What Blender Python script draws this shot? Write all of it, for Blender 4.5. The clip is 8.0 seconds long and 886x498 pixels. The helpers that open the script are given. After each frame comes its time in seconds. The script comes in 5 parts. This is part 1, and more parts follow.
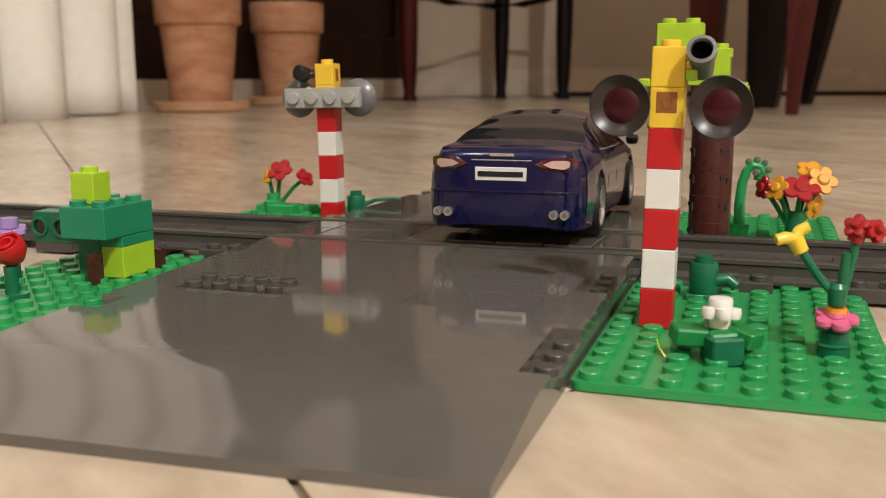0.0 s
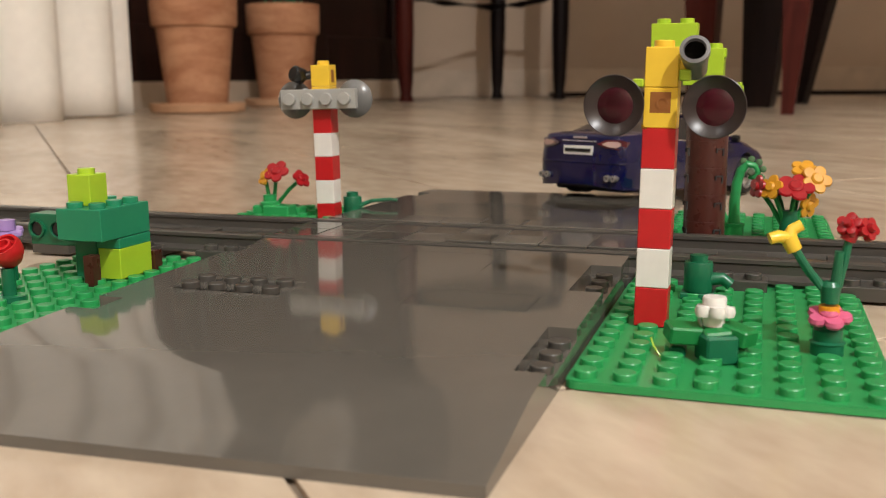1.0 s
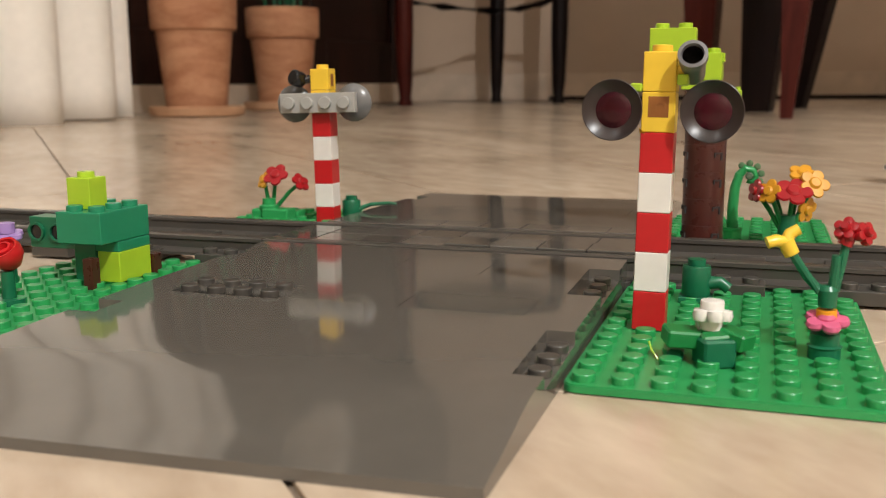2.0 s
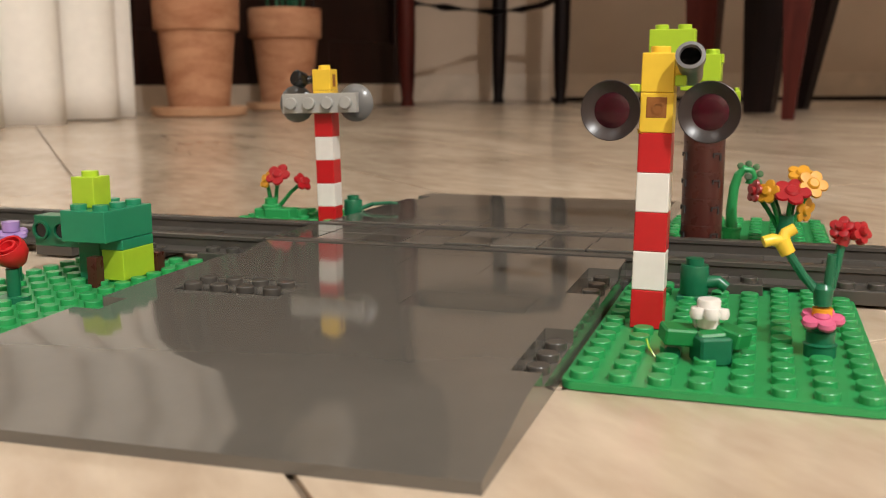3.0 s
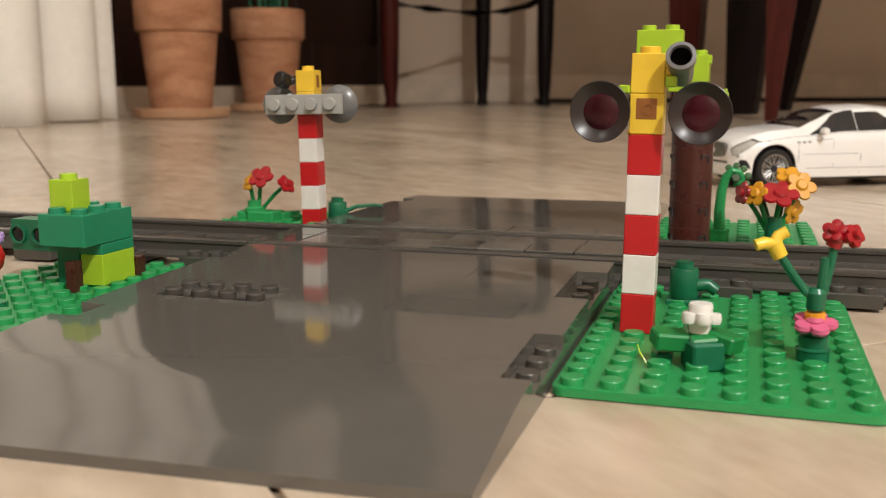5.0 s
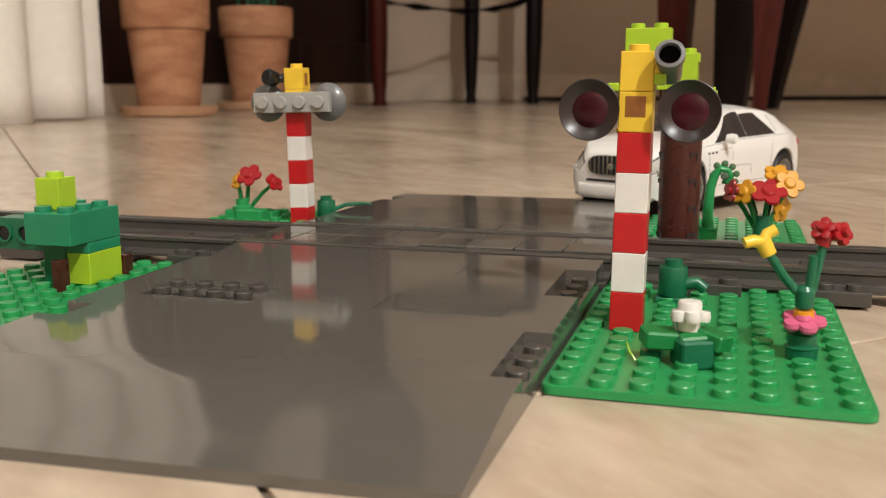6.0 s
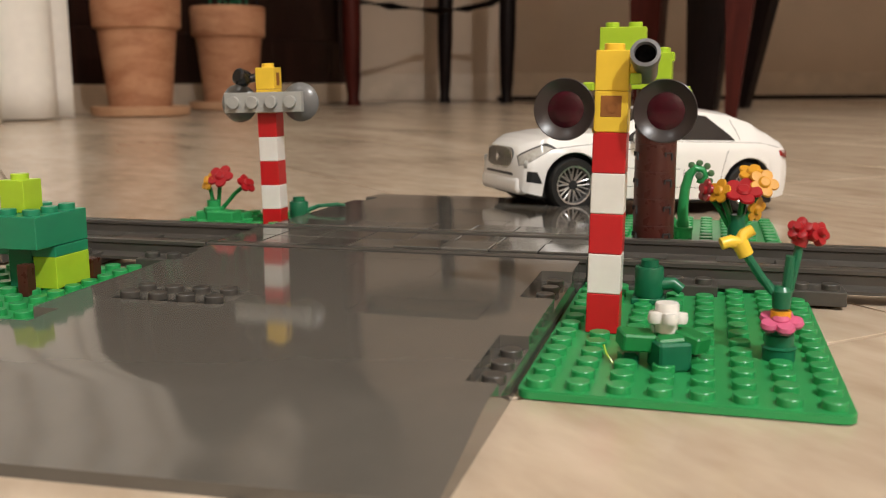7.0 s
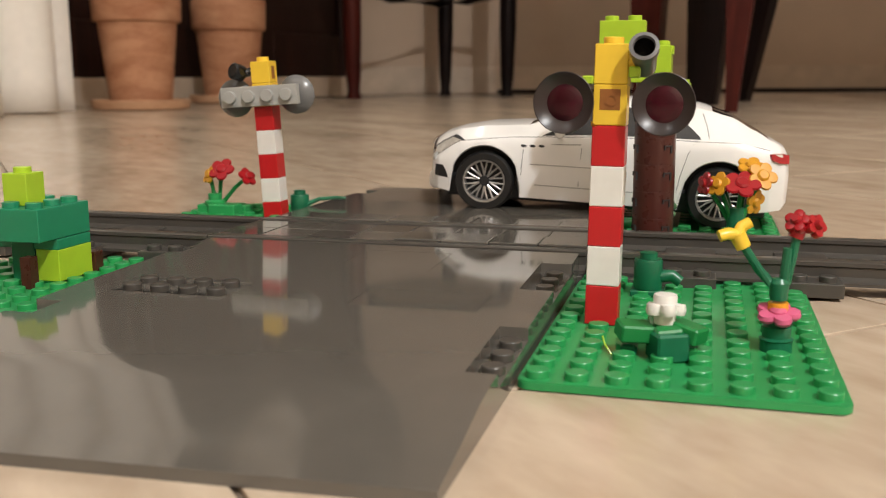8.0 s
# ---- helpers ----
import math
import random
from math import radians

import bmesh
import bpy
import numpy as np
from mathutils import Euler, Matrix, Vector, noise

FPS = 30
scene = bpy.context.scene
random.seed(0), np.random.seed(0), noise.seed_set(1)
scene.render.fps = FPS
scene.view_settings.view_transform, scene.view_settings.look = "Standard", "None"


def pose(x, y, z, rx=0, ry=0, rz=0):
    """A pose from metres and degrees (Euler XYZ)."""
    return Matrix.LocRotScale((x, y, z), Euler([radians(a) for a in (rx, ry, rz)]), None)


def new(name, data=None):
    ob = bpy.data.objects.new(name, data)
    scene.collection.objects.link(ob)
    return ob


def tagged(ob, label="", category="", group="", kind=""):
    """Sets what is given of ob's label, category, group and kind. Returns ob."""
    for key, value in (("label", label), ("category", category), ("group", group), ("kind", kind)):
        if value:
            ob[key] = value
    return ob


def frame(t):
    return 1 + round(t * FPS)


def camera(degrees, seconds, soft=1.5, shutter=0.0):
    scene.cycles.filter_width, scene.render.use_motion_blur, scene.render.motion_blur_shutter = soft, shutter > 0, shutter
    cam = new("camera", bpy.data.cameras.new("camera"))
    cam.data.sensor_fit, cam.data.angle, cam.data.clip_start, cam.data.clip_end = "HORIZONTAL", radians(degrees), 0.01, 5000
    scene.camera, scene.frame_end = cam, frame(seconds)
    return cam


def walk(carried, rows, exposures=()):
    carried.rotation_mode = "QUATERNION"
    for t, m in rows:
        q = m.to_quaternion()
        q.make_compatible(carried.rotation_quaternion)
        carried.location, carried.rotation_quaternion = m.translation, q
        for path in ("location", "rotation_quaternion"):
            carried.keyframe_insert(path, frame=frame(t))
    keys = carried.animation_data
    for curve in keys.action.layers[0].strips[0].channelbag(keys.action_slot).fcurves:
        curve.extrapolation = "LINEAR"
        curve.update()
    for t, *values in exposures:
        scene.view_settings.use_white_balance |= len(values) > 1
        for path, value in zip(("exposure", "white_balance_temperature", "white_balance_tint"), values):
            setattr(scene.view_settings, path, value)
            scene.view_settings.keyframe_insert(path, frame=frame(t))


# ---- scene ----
cam = camera(49.26, 8.0, soft=0.85)
PATH = [
    (0, pose(0.03190, -0.19006, 0.06248, 80.000, 0.199, 18.488)),
    (0.1, pose(0.03286, -0.19130, 0.06252, 80.094, 0.377, 18.349)),
    (0.5, pose(0.03286, -0.19130, 0.06252, 80.094, 0.377, 18.349)),
    (1, pose(0.03259, -0.19105, 0.06252, 80.042, 0.406, 18.278)),
    (1.4, pose(0.03259, -0.19105, 0.06252, 80.042, 0.406, 18.278)),
    (1.5, pose(0.03263, -0.19110, 0.06263, 80.249, 0.330, 18.212)),
    (1.7, pose(0.03263, -0.19110, 0.06263, 80.249, 0.330, 18.212)),
    (2.8, pose(0.03415, -0.19409, 0.06258, 80.299, 0.234, 18.370)),
    (3, pose(0.03415, -0.19409, 0.06258, 80.299, 0.234, 18.370)),
    (3.5, pose(0.03429, -0.19416, 0.06266, 80.328, 0.284, 18.386)),
    (3.6, pose(0.03429, -0.19416, 0.06266, 80.328, 0.284, 18.386)),
    (3.7, pose(0.03230, -0.19000, 0.06263, 80.371, 0.214, 17.798)),
    (4, pose(0.03230, -0.19000, 0.06263, 80.371, 0.214, 17.798)),
    (4.3, pose(0.03230, -0.19000, 0.06263, 80.371, 0.214, 17.798)),
    (4.4, pose(0.03211, -0.19014, 0.06247, 80.400, 0.225, 17.557)),
    (4.7, pose(0.03211, -0.19014, 0.06247, 80.400, 0.225, 17.557)),
    (5.8, pose(0.03182, -0.18938, 0.06233, 80.274, 0.166, 16.747)),
    (6, pose(0.03182, -0.18938, 0.06233, 80.274, 0.166, 16.747)),
    (6.1, pose(0.03099, -0.18658, 0.06246, 80.176, 0.260, 15.226)),
    (6.5, pose(0.03099, -0.18658, 0.06246, 80.176, 0.260, 15.226)),
    (7, pose(0.03094, -0.18612, 0.06235, 80.240, 0.229, 15.218)),
    (7.2, pose(0.03094, -0.18612, 0.06235, 80.240, 0.229, 15.218)),
    (7.3, pose(0.03115, -0.18708, 0.06217, 79.747, 0.202, 15.255)),
    (7.5, pose(0.03115, -0.18708, 0.06217, 79.747, 0.202, 15.255)),
    (8, pose(0.03150, -0.18777, 0.06240, 79.852, 0.255, 15.248)),
]
walk(cam, PATH, exposures=((0, -0.05), (1.0, -0.03), (1.5, -0.01), (3.5, 0.03), (4.0, -0.05), (4.5, -0.11), (6.0, -0.05), (7.0, -0.14), (7.5, -0.12), (8.0, -0.06)))
cam.data.dof.use_dof = True
cam.data.dof.focus_distance = 0.275
cam.data.dof.aperture_fstop = 28.0

MM = 0.001
V = Vector

# ---------------------------------------------------------------- light
world = bpy.data.worlds.new("room_air")
scene.world = world
world.use_nodes = True
wbg = world.node_tree.nodes["Background"]
wbg.inputs[0].default_value = (1.0, 0.92, 0.80, 1)
wbg.inputs[1].default_value = 0.004


def lamp(name, place, radius, power, colour):
    data = bpy.data.lights.new(name, "POINT")
    data.shadow_soft_size, data.energy, data.color = radius, power, colour
    ob = new(name, data)
    ob.matrix_world = Matrix.Translation(place)
    return ob


LAMP_COLOUR = (0.97, 0.97, 0.96)
lamp("pendant_lamp_light", (1.05, -1.08, 1.72), 0.045, 166, LAMP_COLOUR)
# Weak second light, added as fill from an unseen spot on the left.
lamp("fill_light", (-0.9, -1.1, 2.36), 0.12, 16, LAMP_COLOUR)

# ---------------------------------------------------------------- materials


def mat(name, base, rough=0.5, metal=0.0, vary=0.12, scale=400.0, bump=0.0, bump_scale=900.0, spec=0.5, coat=0.0, trans=0.0, emit=None, second=None):
    """A plain surface with two scales of variation in its colour and a fine relief."""
    m = bpy.data.materials.new(name)
    m.use_nodes = True
    nt = m.node_tree
    b = nt.nodes["Principled BSDF"]
    b.inputs["Roughness"].default_value = rough
    b.inputs["Metallic"].default_value = metal
    b.inputs["Specular IOR Level"].default_value = spec
    b.inputs["Coat Weight"].default_value = coat
    b.inputs["Coat Roughness"].default_value = 0.05
    b.inputs["Transmission Weight"].default_value = trans
    co = nt.nodes.new("ShaderNodeTexCoord")
    n1 = nt.nodes.new("ShaderNodeTexNoise")
    n1.inputs["Scale"].default_value = scale
    n1.inputs["Detail"].default_value = 5
    n2 = nt.nodes.new("ShaderNodeTexNoise")
    n2.inputs["Scale"].default_value = scale * 0.12
    nt.links.new(co.outputs["Object"], n1.inputs["Vector"])
    nt.links.new(co.outputs["Object"], n2.inputs["Vector"])
    add = nt.nodes.new("ShaderNodeMath")
    add.operation = "ADD"
    nt.links.new(n1.outputs["Fac"], add.inputs[0])
    nt.links.new(n2.outputs["Fac"], add.inputs[1])
    ramp = nt.nodes.new("ShaderNodeValToRGB")
    lo = [c * (1 - vary) for c in base]
    hi = [min(1, c * (1 + vary)) for c in (second or base)]
    ramp.color_ramp.elements[0].position, ramp.color_ramp.elements[0].color = 0.35, (*lo, 1)
    ramp.color_ramp.elements[1].position, ramp.color_ramp.elements[1].color = 0.65, (*hi, 1)
    half = nt.nodes.new("ShaderNodeMath")
    half.operation = "MULTIPLY"
    half.inputs[1].default_value = 0.5
    nt.links.new(add.outputs[0], half.inputs[0])
    nt.links.new(half.outputs[0], ramp.inputs[0])
    nt.links.new(ramp.outputs[0], b.inputs["Base Color"])
    rr = nt.nodes.new("ShaderNodeMapRange")
    rr.inputs["To Min"].default_value, rr.inputs["To Max"].default_value = rough * 0.8, min(1, rough * 1.25)
    nt.links.new(n1.outputs["Fac"], rr.inputs["Value"])
    nt.links.new(rr.outputs[0], b.inputs["Roughness"])
    if bump:
        n3 = nt.nodes.new("ShaderNodeTexNoise")
        n3.inputs["Scale"].default_value = bump_scale
        nt.links.new(co.outputs["Object"], n3.inputs["Vector"])
        bp = nt.nodes.new("ShaderNodeBump")
        bp.inputs["Strength"].default_value = bump
        bp.inputs["Distance"].default_value = 0.0005
        nt.links.new(n3.outputs["Fac"], bp.inputs["Height"])
        nt.links.new(bp.outputs[0], b.inputs["Normal"])
    if emit:
        b.inputs["Emission Color"].default_value = (*emit[:3], 1)
        b.inputs["Emission Strength"].default_value = emit[3]
    return m


def plastic(name, base, rough=0.30):
    return mat(name, base, rough, vary=0.05, scale=250, bump=0.02, bump_scale=350, coat=0.0)


RED = plastic("red_plastic", (0.50, 0.012, 0.016))
PETALRED = plastic("deep_red_plastic", (0.33, 0.007, 0.012))
WHITE = plastic("white_plastic", (0.74, 0.72, 0.68))
YELLOW = plastic("yellow_plastic", (0.80, 0.53, 0.045))
GREEN = plastic("green_plastic", (0.025, 0.29, 0.085))
DKGREEN = plastic("dark_green_plastic", (0.008, 0.13, 0.06))
LEAFGREEN = plastic("leaf_green_plastic", (0.012, 0.20, 0.05))
TEAL = plastic("mid_green_plastic", (0.016, 0.22, 0.11))
LIME = plastic("lime_plastic", (0.38, 0.57, 0.03))
DKGREY = plastic("dark_grey_plastic", (0.062, 0.057, 0.050), 0.30)
GREY = plastic("light_grey_plastic", (0.36, 0.36, 0.34))
BLACK = plastic("black_plastic", (0.010, 0.010, 0.011), 0.18)
BROWN = plastic("reddish_brown_plastic", (0.062, 0.015, 0.011), 0.28)
TAN = plastic("orange_brown_plastic", (0.27, 0.10, 0.025))
PINK = plastic("pink_plastic", (0.62, 0.12, 0.24))
PURPLE = plastic("lavender_plastic", (0.34, 0.22, 0.50))
ORANGE = plastic("orange_yellow_plastic", (0.80, 0.34, 0.02))
GOLD = plastic("golden_yellow_plastic", (0.62, 0.29, 0.015), 0.45)
SMOKE = mat("smoky_clear_plastic", (0.060, 0.044, 0.043), 0.30, metal=0.0, vary=0.15, scale=200, spec=0.35, trans=0.62)
DISHGREY = mat("light_grey_dish_plastic", (0.15, 0.15, 0.148), 0.25, vary=0.1, scale=200)
LENSRED = mat("clear_dark_red_plastic", (0.055, 0.0008, 0.009), 0.20, vary=0.5, scale=420, spec=0.35, trans=0.3)
CHROME = mat("chromed_plastic", (0.75, 0.75, 0.74), 0.14, metal=1.0, vary=0.03)
RUBBER = mat("black_rubber", (0.007, 0.007, 0.007), 0.5, vary=0.2, bump=0.2)
BLUEPAINT = mat("dark_blue_car_paint", (0.0022, 0.0030, 0.039), 0.12, vary=0.06, scale=300, spec=0.38, coat=0.3)
WHITEPAINT = mat("white_car_paint", (0.80, 0.79, 0.77), 0.3, vary=0.02, scale=150, coat=0.6)
CARGLASS = mat("dark_tinted_car_glass", (0.016, 0.016, 0.018), 0.06, vary=0.2, scale=120, coat=0.3)
LAMPGLASS = mat("clear_headlamp_glass", (0.42, 0.40, 0.36), 0.08, vary=0.3, scale=500, coat=1.0)
RIMGREY = mat("dark_silver_rim", (0.46, 0.45, 0.44), 0.30, metal=0.8, vary=0.05)
TAILRED = mat("red_tail_lamp_glass", (0.085, 0.006, 0.012), 0.08, vary=0.2, scale=500, coat=1.0)
LAMPRED = mat("bright_red_lamp_glass", (0.40, 0.012, 0.02), 0.1, vary=0.1, scale=500, coat=0.6)
TAILCLEAR = mat("pale_tail_lamp_glass", (0.52, 0.36, 0.33), 0.08, vary=0.1, scale=500, coat=1.0)
UNDER = mat("black_underbody_plastic", (0.012, 0.012, 0.013), 0.5, vary=0.2)
SEAM = mat("dark_panel_seam", (0.03, 0.03, 0.032), 0.6)
PLATEWHITE = mat("printed_white_card", (0.70, 0.69, 0.66), 0.4, vary=0.04)
CURTAIN = mat("white_cotton_curtain", (0.88, 0.85, 0.79), 0.85, vary=0.04, scale=60, bump=0.25, bump_scale=1800)
PLASTER = mat("beige_wall_plaster", (0.50, 0.39, 0.295), 0.8, vary=0.10, scale=6, bump=0.25, bump_scale=160)
CEILING = mat("white_ceiling_plaster", (0.60, 0.57, 0.52), 0.85, vary=0.04, scale=5, bump=0.1, bump_scale=120)
MARBLE = mat("beige_marble_skirting", (0.52, 0.42, 0.32), 0.3, vary=0.18, scale=14)
GROUT = mat("brown_grout", (0.16, 0.12, 0.085), 0.85, vary=0.15, scale=90)
LAMPMAT = mat("frosted_lamp_glass", (0.9, 0.85, 0.75), 0.4, emit=(1.0, 0.91, 0.77, 5.0))


def streaked(name, dark, light, rough, stretch, scale, bump=0.1, coat=0.0, turn=0.0, spec=0.5, fine=0.25):
    """Wood or figured stone: noise drawn out along one axis, with a second, finer grain."""
    m = bpy.data.materials.new(name)
    m.use_nodes = True
    nt = m.node_tree
    b = nt.nodes["Principled BSDF"]
    co = nt.nodes.new("ShaderNodeTexCoord")
    info = nt.nodes.new("ShaderNodeObjectInfo")
    mp = nt.nodes.new("ShaderNodeMapping")
    mp.inputs["Scale"].default_value = stretch
    mp.inputs["Rotation"].default_value = (0, 0, turn)
    off = nt.nodes.new("ShaderNodeVectorMath")
    off.operation = "ADD"
    mul = nt.nodes.new("ShaderNodeMath")
    mul.operation = "MULTIPLY"
    mul.inputs[1].default_value = 37.0
    nt.links.new(info.outputs["Random"], mul.inputs[0])
    nt.links.new(co.outputs["Object"], mp.inputs["Vector"])
    nt.links.new(mp.outputs[0], off.inputs[0])
    nt.links.new(mul.outputs[0], off.inputs[1])
    n1 = nt.nodes.new("ShaderNodeTexNoise")
    n1.inputs["Scale"].default_value, n1.inputs["Detail"].default_value, n1.inputs["Distortion"].default_value = scale, 6, 0.8
    n2 = nt.nodes.new("ShaderNodeTexNoise")
    n2.inputs["Scale"].default_value, n2.inputs["Detail"].default_value = scale * 9, 4
    nt.links.new(off.outputs[0], n1.inputs["Vector"])
    nt.links.new(off.outputs[0], n2.inputs["Vector"])
    mix = nt.nodes.new("ShaderNodeMath")
    mix.operation = "MULTIPLY_ADD"
    mix.inputs[1].default_value, mix.inputs[2].default_value = fine, 0.0
    nt.links.new(n2.outputs["Fac"], mix.inputs[0])
    add = nt.nodes.new("ShaderNodeMath")
    add.operation = "MULTIPLY_ADD"
    add.inputs[1].default_value = 1 - fine
    nt.links.new(n1.outputs["Fac"], add.inputs[0])
    nt.links.new(mix.outputs[0], add.inputs[2])
    ramp = nt.nodes.new("ShaderNodeValToRGB")
    ramp.color_ramp.elements[0].position, ramp.color_ramp.elements[0].color = 0.32, (*dark, 1)
    ramp.color_ramp.elements[1].position, ramp.color_ramp.elements[1].color = 0.68, (*light, 1)
    nt.links.new(add.outputs[0], ramp.inputs[0])
    nt.links.new(ramp.outputs[0], b.inputs["Base Color"])
    rr = nt.nodes.new("ShaderNodeMapRange")
    rr.inputs["To Min"].default_value, rr.inputs["To Max"].default_value = rough * 0.75, rough * 1.3
    nt.links.new(n1.outputs["Fac"], rr.inputs["Value"])
    nt.links.new(rr.outputs[0], b.inputs["Roughness"])
    b.inputs["Coat Weight"].default_value = coat
    b.inputs["Specular IOR Level"].default_value = spec
    bp = nt.nodes.new("ShaderNodeBump")
    bp.inputs["Strength"].default_value, bp.inputs["Distance"].default_value = bump, 0.002
    nt.links.new(n2.outputs["Fac"], bp.inputs["Height"])
    nt.links.new(bp.outputs[0], b.inputs["Normal"])
    return m


TILE = streaked("glazed_stone_look_tile", (0.41, 0.307, 0.216), (0.68, 0.572, 0.445), 0.21, (1.0, 2.4, 1.0), 4.0, 0.05, turn=0.0, fine=0.45)
DARKWOOD = streaked("dark_mahogany_wood", (0.009, 0.004, 0.003), (0.028, 0.010, 0.007), 0.4, (6.0, 6.0, 0.6), 6, 0.1, spec=0.15)
CANE = streaked("pale_woven_cane", (0.34, 0.25, 0.15), (0.52, 0.41, 0.27), 0.6, (40.0, 40.0, 1.0), 6, 0.2)
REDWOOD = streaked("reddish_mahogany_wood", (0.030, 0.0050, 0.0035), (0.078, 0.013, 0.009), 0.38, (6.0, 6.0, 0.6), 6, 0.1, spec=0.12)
# Black wood; its colour also serves as shade on a table leg and wall foot.
BLACKWOOD_AND_SHADE = streaked("black_wood_and_shade", (0.004, 0.0025, 0.0025), (0.012, 0.006, 0.005), 0.4, (6.0, 6.0, 0.6), 6, 0.1, spec=0.1)
TERRA = streaked("terracotta_clay", (0.33, 0.125, 0.055), (0.56, 0.30, 0.17), 0.75, (1.0, 1.0, 3.0), 11, 0.15)
SAUCER = streaked("pale_terracotta_clay", (0.44, 0.24, 0.13), (0.58, 0.36, 0.22), 0.75, (1.0, 1.0, 3.0), 9, 0.15)
ROAD = mat("glossy_dark_grey_road_plastic", (0.112, 0.103, 0.089), 0.07, vary=0.06, scale=90, bump=0.03, bump_scale=30, spec=0.8)


def worn(m):
    """Each piece a little lighter or darker, glossier or duller than the next."""
    nt = m.node_tree
    b = nt.nodes["Principled BSDF"]
    info = nt.nodes.new("ShaderNodeObjectInfo")
    tone = nt.nodes.new("ShaderNodeMapRange")
    tone.inputs["To Min"].default_value, tone.inputs["To Max"].default_value = 0.78, 1.3
    nt.links.new(info.outputs["Random"], tone.inputs["Value"])
    mix = nt.nodes.new("ShaderNodeVectorMath")
    mix.operation = "SCALE"
    nt.links.new(b.inputs["Base Color"].links[0].from_socket, mix.inputs[0])
    nt.links.new(tone.outputs[0], mix.inputs["Scale"])
    nt.links.new(mix.outputs[0], b.inputs["Base Color"])
    gloss = nt.nodes.new("ShaderNodeMapRange")
    gloss.inputs["To Min"].default_value, gloss.inputs["To Max"].default_value = 0.07, 0.24
    nt.links.new(info.outputs["Random"], gloss.inputs["Value"])
    nt.links.new(gloss.outputs[0], b.inputs["Roughness"])
    return m


DECK = worn(mat("worn_dark_grey_tile_plastic", (0.104, 0.095, 0.082), 0.085, vary=0.08, scale=90, bump=0.05, bump_scale=40, spec=0.5))

# ---------------------------------------------------------------- mesh helpers (millimetres)


def mesh_of(bm, material, name="mesh", smooth=True):
    bmesh.ops.recalc_face_normals(bm, faces=bm.faces)
    bm.transform(Matrix.Scale(MM, 4))
    me = bpy.data.meshes.new(name)
    bm.to_mesh(me)
    bm.free()
    me.materials.append(material)
    if smooth:
        me.shade_smooth()
        me.set_sharp_from_angle(angle=radians(35))
    return me


def part(name, bm, material, parent, label="", m=None, kind=""):
    ob = new(name, bm if isinstance(bm, bpy.types.Mesh) else mesh_of(bm, material, name))
    ob.parent = parent
    if m is not None:
        ob.matrix_basis = m
    return tagged(ob, label, kind=kind)


def at(x, y, z, rx=0, ry=0, rz=0):
    return pose(x * MM, y * MM, z * MM, rx, ry, rz)


def thing(name, label, category, m=None, group="", kind=""):
    ob = new(name)
    ob.empty_display_size = 0.01
    if m is not None:
        ob.matrix_basis = m
    return tagged(ob, label, category, group, kind)


def box(x0, x1, y0, y1, z0, z1, bevel=0.15, bm=None, seg=1):
    bm = bm or bmesh.new()
    r = bmesh.ops.create_cube(bm, size=1.0)["verts"]
    for p in r:
        p.co = V(((x0 + x1) / 2 + p.co.x * (x1 - x0), (y0 + y1) / 2 + p.co.y * (y1 - y0), (z0 + z1) / 2 + p.co.z * (z1 - z0)))
    if bevel:
        es = list({e for p in r for e in p.link_edges})
        bmesh.ops.bevel(bm, geom=es, offset=bevel, segments=seg, affect="EDGES", profile=0.5)
    return bm


def cyl(r0, r1, a, b, bm=None, seg=20, caps=True):
    """A cone piece from point a (radius r0) to point b (radius r1)."""
    bm = bm or bmesh.new()
    a, b = V(a), V(b)
    q = (b - a).to_track_quat("Z", "Y").to_matrix()
    rings = []
    for r, c in ((r0, a), (r1, b)):
        rings.append([bm.verts.new(c + q @ V((r * math.cos(2 * math.pi * i / seg), r * math.sin(2 * math.pi * i / seg), 0))) for i in range(seg)])
    for i in range(seg):
        j = (i + 1) % seg
        bm.faces.new((rings[0][i], rings[0][j], rings[1][j], rings[1][i]))
    if caps:
        bm.faces.new(rings[0][::-1])
        bm.faces.new(rings[1])
    return bm


def lathe(profile, bm=None, seg=32, m=None):
    """Turns (radius, height) pairs round z; a radius of 0 closes the end."""
    bm = bm or bmesh.new()
    rings = []
    for r, z in profile:
        n = 1 if r < 1e-6 else seg
        ring = []
        for i in range(n):
            p = V((r * math.cos(2 * math.pi * i / seg), r * math.sin(2 * math.pi * i / seg), z))
            ring.append(bm.verts.new(m @ p if m else p))
        rings.append(ring)
    for a, b in zip(rings, rings[1:]):
        for i in range(seg):
            j = (i + 1) % seg
            if len(a) == 1 and len(b) == 1:
                continue
            if len(a) == 1:
                bm.faces.new((a[0], b[i], b[j]))
            elif len(b) == 1:
                bm.faces.new((a[i], a[j], b[0]))
            else:
                bm.faces.new((a[i], a[j], b[j], b[i]))
    return bm


